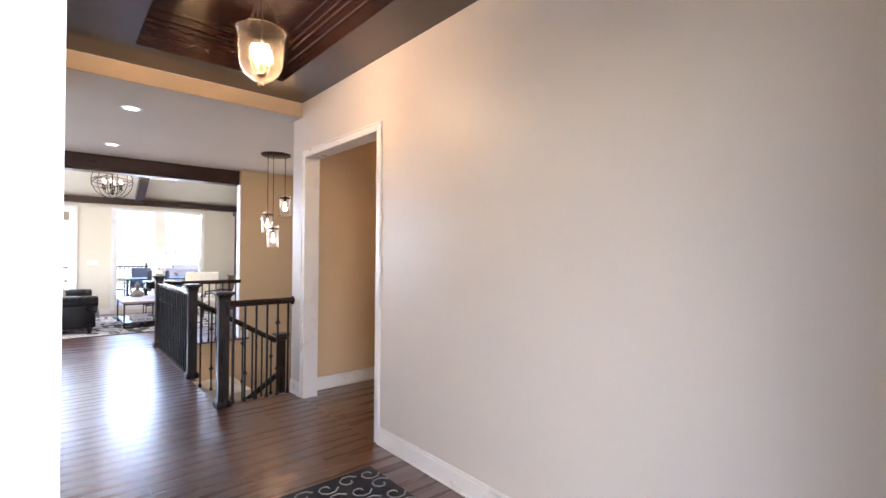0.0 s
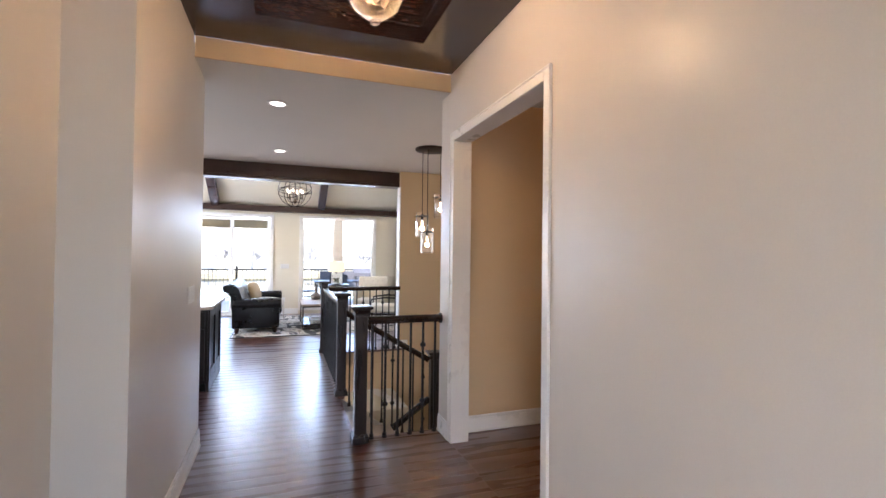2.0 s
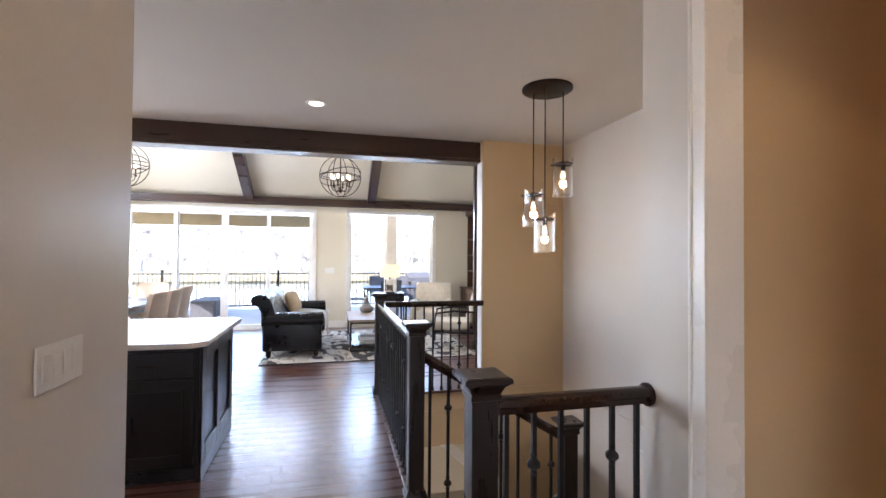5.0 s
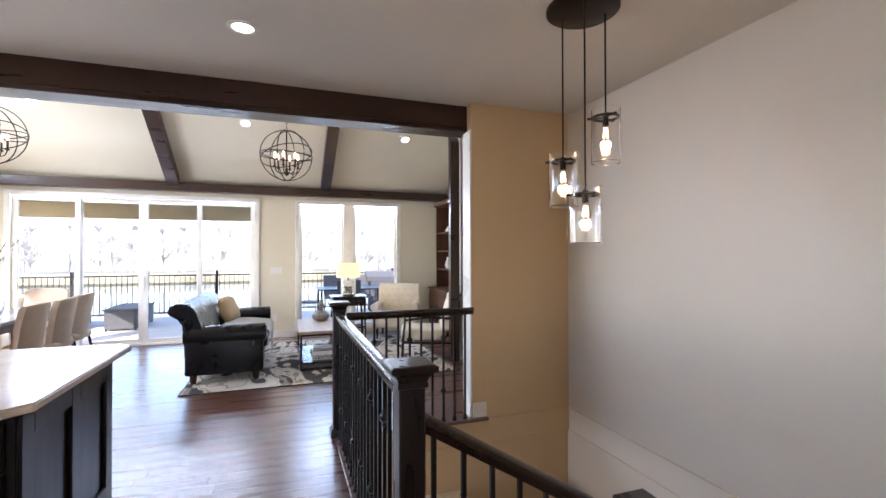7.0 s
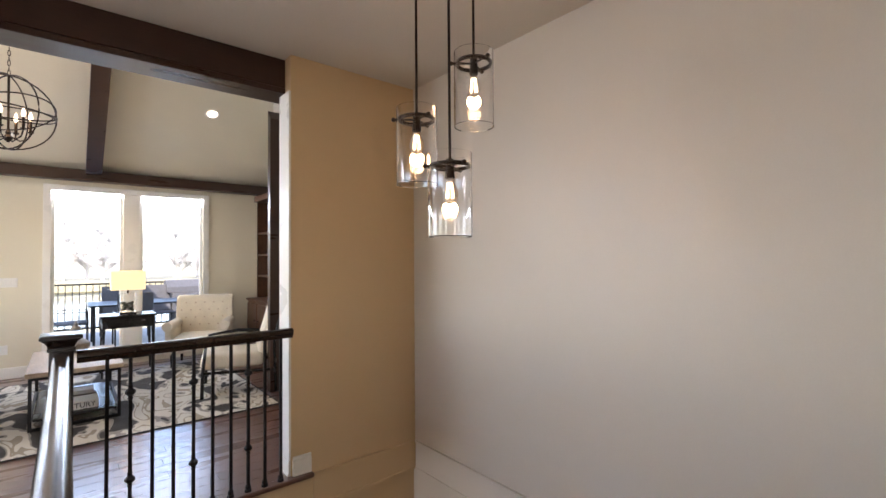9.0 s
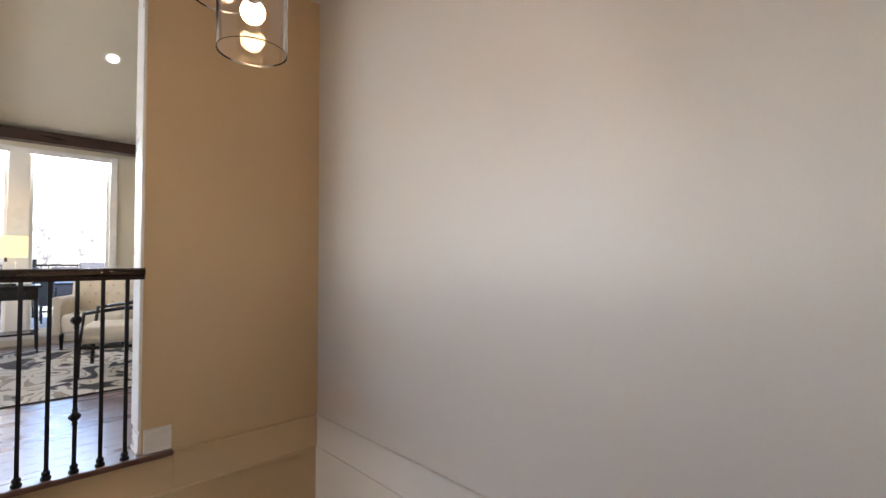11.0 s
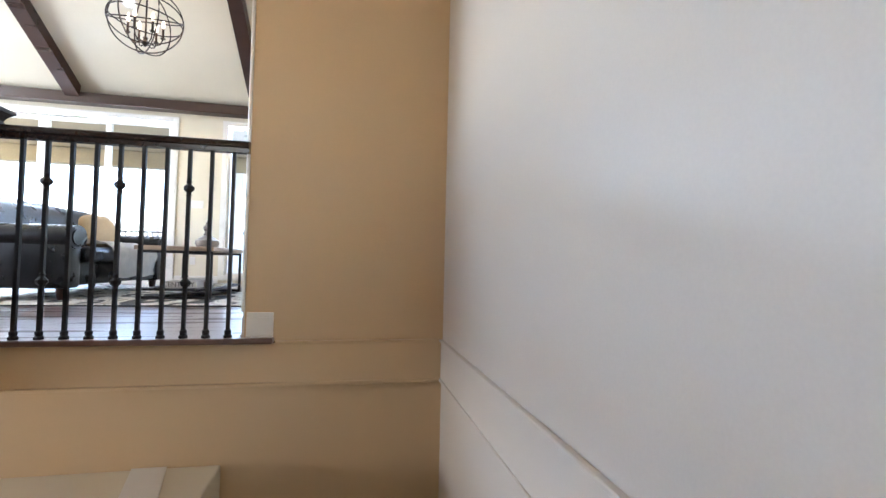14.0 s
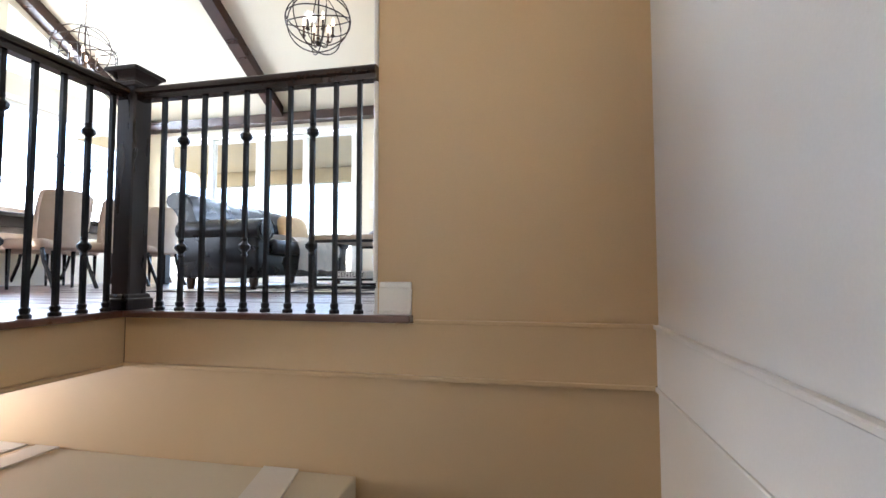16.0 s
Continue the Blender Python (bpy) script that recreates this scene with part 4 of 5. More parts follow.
# throw over back and seat
b = B()
prof = [(0.36, 0.515), (0.50, 0.52), (0.66, 0.525), (0.80, 0.52), (0.90, 0.505), (0.945, 0.46), (0.955, 0.38), (0.95, 0.30), (0.955, 0.22), (0.96, 0.16)]
grid = []
for j in range(13):
    f0 = j / 12
    grid.append([b.verts.new((x + 0.012 * math.sin(9 * f0 + i), 0.62 + 0.95 * f0 + 0.03 * math.sin(i * 1.3), z + 0.012 + 0.010 * math.sin(7 * f0 * 2 + i * 0.8))) for i, (x, z) in enumerate(prof)])
for r0, r1 in zip(grid, grid[1:]):
    for i in range(len(prof) - 1):
        b.faces.new((r0[i], r0[i + 1], r1[i + 1], r1[i]))
bmesh.ops.solidify(b, geom=b.faces[:], thickness=-0.012)
tagged(part("throw_blanket", b, M_THROW, at=pose(-0.02, 10.18, 0.013), smooth=True), "white knitted throw draped over the sofa seat", "blanket")
b = bmesh.new()
bmesh.ops.create_uvsphere(b, u_segments=20, v_segments=12, radius=1)
for v in b.verts:
    sx, sz = v.co.x, v.co.z
    v.co.x, v.co.z = math.copysign(abs(sx) ** 0.6, sx) * 0.22, math.copysign(abs(sz) ** 0.6, sz) * 0.2
    v.co.y *= 0.075
tagged(part("throw_pillow", b, M_PILLOW, at=pose(0.34, 11.72, 0.68, -20, 0, 70), smooth=True), "tan cloth throw pillow on the leather sofa", "pillow")

ct = thing("coffee_table", "low coffee table with greyed oak top and black metal frame", "coffee table", pose(1.26, 10.42, 0.013))
part("tabletop", box(B(), 0, 0.68, 0, 1.22, 0.455, 0.495, 0.005), M_TOPWOOD, ct)
for y in (0.03, 1.165):
    b = box(B(), 0.02, 0.045, y, y + 0.025, 0.0, 0.453)
    box(b, 0.635, 0.66, y, y + 0.025, 0.0, 0.453)
    box(b, 0.045, 0.635, y, y + 0.025, 0.0, 0.025)
    box(b, 0.045, 0.635, y, y + 0.025, 0.428, 0.453)
    part("leg_frame", b, M_IRON, ct)
part("lower_shelf", box(B(), 0.05, 0.63, 0.056, 1.164, 0.075, 0.095, 0.003), M_BLACK, ct)
for x in (0.02, 0.64):
    part("side_rail", box(B(), x, x + 0.02, 0.056, 1.164, 0.075, 0.095), M_IRON, ct)


def book(at, w, d, h, material, label):
    t = thing("book", label, "book", at, "books on the coffee table")
    b = box(B(), -w / 2, w / 2, -d / 2, d / 2, 0, 0.004)
    box(b, -w / 2, w / 2, -d / 2, d / 2, h - 0.004, h)
    box(b, -w / 2, w / 2, -d / 2, -d / 2 + 0.005, 0.004, h - 0.004)
    part("cover", b, material, t)
    part("pages", box(B(), -w / 2 + 0.006, w / 2 - 0.006, -d / 2 + 0.005, d / 2 - 0.008, 0.0045, h - 0.0045), M_PAPER, t, "white page block")
    return t


bk = book(pose(1.60, 10.68, 0.110), 0.32, 0.24, 0.065, M_PAPER, "thick white book with black lettering on its spine")
cu = bpy.data.curves.new("lettering", "FONT")
cu.body, cu.size, cu.extrude, cu.align_x, cu.align_y = "CENTURY", 0.062, 0.0008, "CENTER", "CENTER"
cu.materials.append(M_INK)
o = new("lettering", cu)
o.parent, o.matrix_basis = bk, pose(0, -0.1212, 0.0325, 90, 0, 0)
book(pose(1.60, 11.08, 0.110, 0, 0, 8), 0.30, 0.23, 0.04, M_CLAY, "grey hardback book lying flat")
book(pose(1.61, 11.08, 0.151, 0, 0, -5), 0.26, 0.20, 0.03, M_PAPER, "white hardback book lying flat")
b = lathe(B(), [(0.05, 0), (0.10, 0.01), (0.125, 0.05), (0.12, 0.09), (0.07, 0.13), (0.035, 0.15), (0.045, 0.165), (0.03, 0.18), (0.028, 0.20), (0.045, 0.22), (0.045, 0.25), (0.018, 0.275), (0.022, 0.29), (0.004, 0.32)], 24)
tagged(part("lidded_jar", b, M_CLAY, at=pose(1.60, 11.38, 0.509), smooth=True), "grey glazed jar with stepped lid on the coffee table", "jar")

# side table with a lamp
st = thing("side_table", "black lacquered side table with drawer and lower shelf", "side table", pose(2.13, 12.38, 0.001))
part("tabletop", box(B(), -0.30, 0.30, -0.22, 0.22, 0.745, 0.77, 0.006), M_BLACK, st)
part("apron", box(B(), -0.27, 0.27, -0.19, 0.19, 0.61, 0.744, 0.003), M_BLACK, st)
dr = part("drawer", box(B(), -0.22, 0.22, -0.20, -0.191, 0.63, 0.73, 0.003), M_BLACK, st)
part("knob", lathe(B(), [(0.006, 0), (0.014, 0.012), (0.006, 0.02)], 10, (0, 0, 0)), M_BRONZE, dr, at=pose(0, -0.2, 0.68, 90, 0, 0))
for x in (-0.255, 0.255):
    for y in (-0.175, 0.175):
        part("leg", rod(B(), (x * 1.06, y * 1.06, 0), (x, y, 0.61), 0.010, 0.019, 8), M_BLACK, st)
part("lower_shelf", box(B(), -0.26, 0.26, -0.18, 0.18, 0.22, 0.24, 0.003), M_BLACK, st)
lamp = thing("table_lamp", "glass table lamp filled with pebbles under a lit cream shade", "table lamp", pose(2.13, 12.38, 0.771))
part("foot", box(B(), -0.09, 0.09, -0.07, 0.07, 0, 0.02, 0.004), M_BLACK, lamp)
o = part("glass_body", box(B(), -0.085, 0.085, -0.065, 0.065, 0.021, 0.26, 0.008, 2), M_GLASS, lamp, "clear glass body")
b = B()
rng = random.Random(4)
for i in range(70):
    m = Matrix.LocRotScale((rng.uniform(-0.06, 0.06), rng.uniform(-0.042, 0.042), rng.uniform(0.04, 0.15)), Euler((rng.random() * 3, rng.random() * 3, 0)), (rng.uniform(0.012, 0.02), rng.uniform(0.01, 0.016), 0.010))
    bmesh.ops.create_icosphere(b, subdivisions=1, radius=1, matrix=m)
o = part("pebbles", b, M_MOSS, lamp, "dark river pebbles")
o["kind"] = "stuff"
part("neck", rod(B(), (0, 0, 0.262), (0, 0, 0.33), 0.012), M_BRONZE, lamp)
b = B()
for x0, x1, y0, y1 in ((-0.18, 0.18, -0.12, -0.116), (-0.18, 0.18, 0.116, 0.12), (-0.18, -0.176, -0.116, 0.116), (0.176, 0.18, -0.116, 0.116)):
    box(b, x0, x1, y0, y1, 0.31, 0.55)
part("shade", b, M_SHADE, lamp, "lit cream linen shade")
bulb_light((2.13, 12.38, 1.21), 0.5, 0.04)


def tufted_chair(at, label):
    """Armchair with a buttoned, rolled back and rolled arms; it looks along local -y."""
    t = thing("tufted_armchair", label, "armchair", at)
    part("seat", cushion(-0.30, 0.30, -0.36, 0.24, 0.20, 0.42, 0.05), M_CREAMFAB, t, smooth=True)
    b = prism(B(), [(0.16, 0.20), (0.20, 0.50), (0.24, 0.86), (0.27, 0.93), (0.33, 0.945), (0.37, 0.91), (0.36, 0.86), (0.33, 0.82), (0.31, 0.20)], "x", -0.37, 0.37)
    bmesh.ops.bevel(b, geom=b.edges[:], offset=0.012, segments=2, affect="EDGES")
    back = part("backrest", b, M_CREAMFAB, t, smooth=True)
    for r in range(4):
        for c in range(5 if r % 2 else 6):
            x, z = (c - (2 if r % 2 else 2.5)) * 0.12, 0.52 + 0.105 * r
            y = 0.20 + (z - 0.5) * 0.11 - 0.006
            part("button", lathe(B(), [(0.003, 0), (0.012, 0.004), (0.010, 0.010), (0.002, 0.013)], 8), M_BEIGEFAB, back, at=pose(x, y, z, 90, 0, 0))
            b = B()
    for s in (-1, 1):
        b = box(B(), min(s * 0.30, s * 0.38), max(s * 0.30, s * 0.38), -0.34, 0.22, 0.18, 0.55, 0.02, 2)
        prism(b, [(s * 0.345 + 0.065 * math.cos(a), 0.565 + 0.06 * math.sin(a)) for a in (2 * math.pi * j / 14 for j in range(14))], "y", -0.36, 0.24)
        part("arm", b, M_CREAMFAB, t, smooth=True)
    for x in (-0.30, 0.30):
        for y in (-0.30, 0.24):
            part("leg", rod(B(), (x, y, 0), (x, y, 0.20), 0.014, 0.024, 10), M_BLACK, t)
    return t


tufted_chair(pose(3.0, 12.42, 0.001, 0, 0, -22), "cream button-tufted armchair with rolled arms on dark legs")


def slipper_chair(at):
    """Wooden framed lounge chair with a pale cushion; it looks along local -y."""
    t = thing("lounge_chair", "pale cushioned lounge chair with dark open wooden frame", "armchair", at)
    part("seat_cushion", cushion(-0.30, 0.30, -0.36, 0.26, 0.28, 0.43, 0.05), M_CREAMFAB, t, smooth=True)
    b = box(B(), -0.28, 0.28, -0.06, 0.06, 0, 0.52, 0.045, 3)
    part("back_cushion", b, M_CREAMFAB, t, smooth=True, at=pose(0, 0.25, 0.40, -16, 0, 0))
    for s in (-1, 1):
        b = tube(B(), [(s * 0.33, -0.34, 0.0), (s * 0.33, -0.33, 0.30), (s * 0.33, -0.30, 0.56), (s * 0.33, 0.0, 0.60), (s * 0.33, 0.34, 0.58)], 0.018, 8)
        rod(b, (s * 0.33, 0.38, 0.0), (s * 0.33, 0.36, 0.60), 0.016, 0.018)
        rod(b, (s * 0.33, 0.36, 0.58), (s * 0.33, 0.46, 0.92), 0.018, 0.014)
        rod(b, (s * 0.33, -0.33, 0.26), (s * 0.33, 0.37, 0.24), 0.016)
        part("side_frame", b, M_BLACK, t, smooth=True)
    for y, z in ((-0.33, 0.25), (0.37, 0.24), (0.40, 0.70), (0.46, 0.90)):
        part("cross_bar", rod(B(), (-0.33, y, z), (0.33, y, z), 0.014), M_BLACK, t)
    return t


slipper_chair(pose(3.02, 10.72, 0.013, 0, 0, -105))

# ---- dining ----
tb = thing("dining_table", "long dark dining table with square legs", "dining table", pose(-2.2, 10.95, 0.001))
part("tabletop", box(B(), -0.50, 0.50, -1.15, 1.15, 0.715, 0.76, 0.008, 2), M_BLACK, tb)
part("apron", box(B(), -0.43, 0.43, -1.05, 1.05, 0.62, 0.714), M_CAB, tb)
for x in (-0.42, 0.42):
    for y in (-1.04, 1.04):
        part("leg", box(B(), x - 0.045, x + 0.045, y - 0.045, y + 0.045, 0, 0.62, 0.006), M_CAB, tb)


def dining_chair():
    """Upholstered chair that looks along local -y, with a curved back."""
    t = thing("dining_chair", "beige upholstered dining chair with dark splayed legs", "chair", group="chairs round the dining table")
    part("seat", cushion(-0.25, 0.25, -0.27, 0.22, 0.40, 0.50, 0.04), M_BEIGEFAB, t, smooth=True)
    b, rows_ = B(), []
    for i in range(9):
        u = i / 8 * 2 - 1
        ins, outs = [], []
        for z, lean, w in ((0.42, 0.20, 0.23), (0.60, 0.22, 0.25), (0.80, 0.25, 0.26), (0.95, 0.28, 0.25), (0.985, 0.285, 0.22)):
            y = lean - 0.07 * u * u
            ins.append(b.verts.new((w * u, y - 0.028, z - 0.015 * u * u)))
            outs.append(b.verts.new((w * u, y + 0.028, z - 0.015 * u * u)))
        rows_.append(ins + outs[::-1])
    for r0, r1 in zip(rows_, rows_[1:]):
        for k in range(10):
            b.faces.new((r0[k], r0[(k + 1) % 10], r1[(k + 1) % 10], r1[k]))
    b.faces.new(rows_[0])
    b.faces.new(rows_[-1][::-1])
    part("backrest", b, M_BEIGEFAB, t, smooth=True)
    for x, y in ((-0.21, -0.22), (0.21, -0.22)):
        part("leg", rod(B(), (x, y, 0), (x, y, 0.40), 0.013, 0.022, 8), M_BLACK, t)
    for x in (-0.21, 0.21):
        part("leg", tube(B(), [(x, 0.36, 0.0), (x, 0.29, 0.14), (x, 0.22, 0.28), (x, 0.19, 0.41)], 0.018, 8), M_BLACK, t)
    return t


first = dining_chair()
first.matrix_basis = pose(-1.52, 10.25, 0.001, 0, 0, -90)
for x, y, rz in ((-1.50, 10.87, -88), (-1.54, 11.49, -92), (-2.86, 10.25, 90), (-2.86, 10.87, 90), (-2.86, 11.49, 92), (-2.15, 12.4, 2)):
    copy_thing(first, pose(x, y, 0.001, 0, 0, rz))
vs = thing("flower_vase", "large clear glass vase with white blossom branches", "vase", pose(-2.1, 11.05, 0.762))
o = part("glass_body", lathe(B(), [(0.07, 0.0), (0.13, 0.03), (0.165, 0.13), (0.15, 0.24), (0.085, 0.35), (0.055, 0.40), (0.06, 0.42), (0.056, 0.42), (0.051, 0.40), (0.08, 0.35), (0.145, 0.24), (0.16, 0.13), (0.125, 0.035), (0.07, 0.008)], 32, close=True), M_GLASS, vs, "clear glass vase", smooth=True)
o.visible_shadow = False
rng = random.Random(7)
for i in range(7):
    a, spread = 2 * math.pi * i / 7 + rng.random(), rng.uniform(0.15, 0.42)
    tip = Vector((spread * math.cos(a), spread * math.sin(a), rng.uniform(0.75, 1.02)))
    mid = Vector((0.02 * math.cos(a), 0.02 * math.sin(a), 0.42))
    pts = [Vector((-0.03 * math.cos(a), -0.03 * math.sin(a), 0.02)), mid, mid.lerp(tip, 0.5) + Vector((0, 0, 0.05)), tip]
    br = part("branch", tube(B(), pts, 0.004, 5), M_TWIG, vs, "thin brown branch")
    b = B()
    for k in range(26):
        f0 = rng.random()
        p = (pts[1].lerp(pts[2], f0 * 2) if f0 < 0.5 else pts[2].lerp(pts[3], f0 * 2 - 1)) if f0 > 0.25 else pts[2].lerp(pts[3], rng.random())
        p = p + Vector((rng.gauss(0, 0.022), rng.gauss(0, 0.022), rng.gauss(0, 0.022)))
        for q in range(4):
            e = Euler((rng.random() * 6, rng.random() * 6, rng.random() * 6)).to_matrix()
            s = rng.uniform(0.010, 0.018)
            b.faces.new([b.verts.new(p + e @ Vector(c) * s) for c in ((0, 0, 0), (0.9, 0.5, 0.2), (1.4, 0, 0.5), (0.9, -0.5, 0.2))])
    part("blossom", b, M_PETAL, br, "white blossoms")

# ---- fireplace and built-in ----
fp = thing("fireplace_wall", "pale stacked stone chimney breast edged with a dark board", "fireplace")
part("core", box(B(), 3.42, XR - 0.002, 10.36, 10.72, 0.002, 3.72), M_STONE, fp)
part("edge_board", prism(B(), [(10.30, 0.002), (10.38, 0.002), (10.38, 3.12), (10.30, 3.02)], "x", 3.24, 3.37), M_BEAM, fp, "dark stained vertical board")
rng = random.Random(11)
z, k = 0.004, 0
stone_meshes = []
for i in range(8):
    w, h = rng.uniform(0.12, 0.3), 0.072
    b = box(B(), 0, w, -0.03, 0.03, 0, h, 0.010)
    for v in b.verts:
        v.co += Vector((rng.uniform(-0.004, 0.004), rng.uniform(-0.012, 0.012), rng.uniform(-0.004, 0.004)))
    me = bpy.data.meshes.new("stone")
    b.to_mesh(me)
    b.free()
    me.materials.append(M_STONE)
    stone_meshes.append((w, me))
while z < 3.5 and k < 290:
    x = 3.43
    while x < XR - 0.05 and k < 290:
        w, me = stone_meshes[rng.randrange(8)]
        o = new("stone", me)
        o.parent, o.location, o.scale = fp, (x, 10.345 + rng.uniform(-0.01, 0.01), z), (min(1.0, (XR - 0.004 - x) / w), 1, 1)
        x += w + 0.006
        k += 1
    z += 0.079

bc = thing("bookcase", "walnut built-in bookcase with lower cupboard beside the window", "bookcase", pose(3.93, 12.02, 0.001))
part("cupboard", box(B(), -0.12, 0.48, 0, 1.0, 0.0, 0.80, 0.004), M_BOOKC, bc)
for i in range(2):
    dr = part("cupboard_door", box(B(), -0.142, -0.121, 0.03 + 0.48 * i, 0.49 + 0.48 * i, 0.10, 0.76, 0.006), M_BOOKC, bc)
    part("knob", rod(B(), (-0.165, 0.43 + 0.14 * i, 0.5), (-0.142, 0.43 + 0.14 * i, 0.5), 0.012), M_BRONZE, dr)
part("counter", box(B(), -0.15, 0.48, -0.005, 1.005, 0.801, 0.83, 0.004), M_BOOKC, bc)
part("side_panel", box(B(), 0.02, 0.48, 0, 0.03, 0.831, 2.40), M_BOOKC, bc)
part("side_panel", box(B(), 0.02, 0.48, 0.97, 1.0, 0.831, 2.40), M_BOOKC, bc)
part("back_panel", box(B(), 0.45, 0.48, 0.03, 0.97, 0.831, 2.40), M_BOOKC, bc)
for z in (1.17, 1.52, 1.87):
    part("shelf", box(B(), 0.03, 0.449, 0.031, 0.969, z, z + 0.028, 0.003), M_BOOKC, bc)
part("crown", box(B(), -0.03, 0.48, -0.01, 1.01, 2.401, 2.50, 0.015, 2), M_BOOKC, bc)
for y, z, h in ((12.25, 0.832, 0.14), (12.75, 1.199, 0.22), (12.35, 1.549, 0.16), (12.72, 1.899, 0.12)):
    b = lathe(B(), [(0.04, 0), (0.06, 0.3 * h), (0.05, 0.6 * h), (0.025, 0.8 * h), (0.035, h)], 16)
    tagged(part("shelf_vase", b, M_PETAL, at=pose(4.1, y, z), smooth=True), "small white vase on the bookcase", "vase", "bookcase ornaments")
pf = thing("picture_frame", "white framed picture leaning on the bookcase shelf", "picture frame", pose(4.2, 12.35, 1.199, 0, 14, 0))
part("frame", box(B(), -0.012, 0.0, -0.11, 0.11, 0.0, 0.28, 0.003), M_PETAL, pf)
part("picture", box(B(), -0.015, -0.0125, -0.085, 0.085, 0.03, 0.25), M_CLAY, pf, "plain grey picture")

# ---- deck and beyond ----
GZ = -0.55
b = B()
prism(b, [(-1500, -1500), (1500, -1500), (1500, 1500), (-1500, 1500)], "z", GZ - 3.5, GZ - 3.0)
structure("ground", b, M_GRASS, "dull early spring lawn and field", "ground")
# unseen overhang added to keep sun out of the gable windows
b = B()
prism(b, [(8.3, rake(8.3) + 0.2), (RIDGE_Y, RIDGE_Z + 0.2), (YF + 0.4, rake(YF + 0.4) + 0.2), (YF + 0.4, rake(YF + 0.4) + 0.32), (RIDGE_Y, RIDGE_Z + 0.32), (8.3, rake(8.3) + 0.32)], "x", -4.6, XL - 0.141)
structure("gable_overhang", b, M_TRIM, "unseen white overhang added to shade the gable windows", "roof")
structure("deck_floor", box(B(), -5.0, 7.0, YF + 0.165, 17.2, -0.2, -0.04, 0.01), M_DECK, "pale concrete deck outside the sliding doors", "deck")
structure("porch_step", box(B(), -1.5, 4.5, -3.0, -0.001, -0.3, -0.03, 0.01), M_DECK, "pale concrete entry porch", "deck")
# unseen slab added to keep sky light out of the foyer
structure("entry_sky_blocker", box(B(), -1.5, 4.5, -3.0, 0.058, 2.75, 2.9), M_SOFFIT, "unseen tan slab added over the entry to block sky light", "ceiling")
structure("pond", box(B(), -70, 60, 48, 92, GZ - 3.1, GZ - 2.97), M_WATER, "calm pond beyond the lawn", "water")
structure("far_bank", box(B(), -160, 160, 92, 100, GZ - 3.1, GZ - 1.4, 0.4), M_GRASS, "dry grass bank behind the pond", "ground")
structure("porch_ceiling", box(B(), -5.0, 0.95, YF + 0.17, 16.6, 2.62, 2.72), M_SOFFIT, "tan boarded porch ceiling", "ceiling")
structure("porch_beam", box(B(), -5.0, 0.95, 16.3, 16.55, 2.28, 2.615, 0.01), M_SOFFIT, "tan porch beam", "beam")
b = prism(B(), [(0.96, 2.62), (1.35, 2.62), (1.35, 2.72), (-2.0, 4.3), (-2.0, 4.15), (0.96, 2.75)], "y", YF + 0.17, 16.9)
structure("porch_roof", b, M_TRIM, "white trimmed porch roof edge", "roof")
b = box(B(), 0.62, 0.86, 16.32, 16.54, -0.039, 2.279, 0.01)
structure("porch_post", b, M_TRIM, "white square porch post", "post")


def deck_rail(x0, x1, y):
    t = thing("deck_railing", "black metal deck railing with thin pickets", "railing", group="deck railings")
    for z in (0.95, 0.05):
        part("rail", box(B(), x0, x1, y - 0.02, y + 0.02, z, z + 0.035), M_IRON, t)
    n = int((x1 - x0) / 1.5)
    for i in range(n + 1):
        x = x0 + (x1 - x0) * i / n
        part("post", box(B(), x - 0.03, x + 0.03, y - 0.03, y + 0.03, -0.039, 1.08, 0.004), M_IRON, t)
    me = bpy.data.meshes.new("picket")
    b = box(B(), -0.008, 0.008, -0.008, 0.008, 0.085, 0.95)
    b.to_mesh(me)
    b.free()
    me.materials.append(M_IRON)
    for i in range(int((x1 - x0) / 0.11)):
        o = new("picket", me)
        o.parent, o.location = t, (x0 + 0.055 + 0.11 * i, y, 0)


deck_rail(-5.0, 1.0, 17.1)
deck_rail(1.0, 7.0, 17.1)


def outdoor_sofa(at, w, label):
    t = thing("outdoor_sofa", label, "outdoor sofa", at, "deck seating")
    part("frame", box(B(), -w / 2, w / 2, -0.4, 0.4, 0.02, 0.26, 0.015, 2), M_WICKER, t)
    part("backrest", box(B(), -w / 2, w / 2, 0.3, 0.4, 0.26, 0.66, 0.015, 2), M_WICKER, t)
    for s in (-1, 1):
        part("arm", box(B(), s * w / 2 - 0.05 - 0.05 * s, s * w / 2 + 0.05 - 0.05 * s, -0.4, 0.3, 0.26, 0.52, 0.015, 2), M_WICKER, t)
    n = max(1, round(w / 0.75))
    for i in range(n):
        x0 = -w / 2 + 0.1 + (w - 0.2) * i / n
        x1 = x0 + (w - 0.2) / n - 0.01
        part("seat_cushion", cushion(x0, x1, -0.4, 0.28, 0.26, 0.42, 0.04), M_OUTCUSH, t, smooth=True)
        part("back_cushion", box(B(), x0, x1, 0.16, 0.30, 0.43, 0.76, 0.05, 3), M_OUTCUSH, t, smooth=True)
    return t


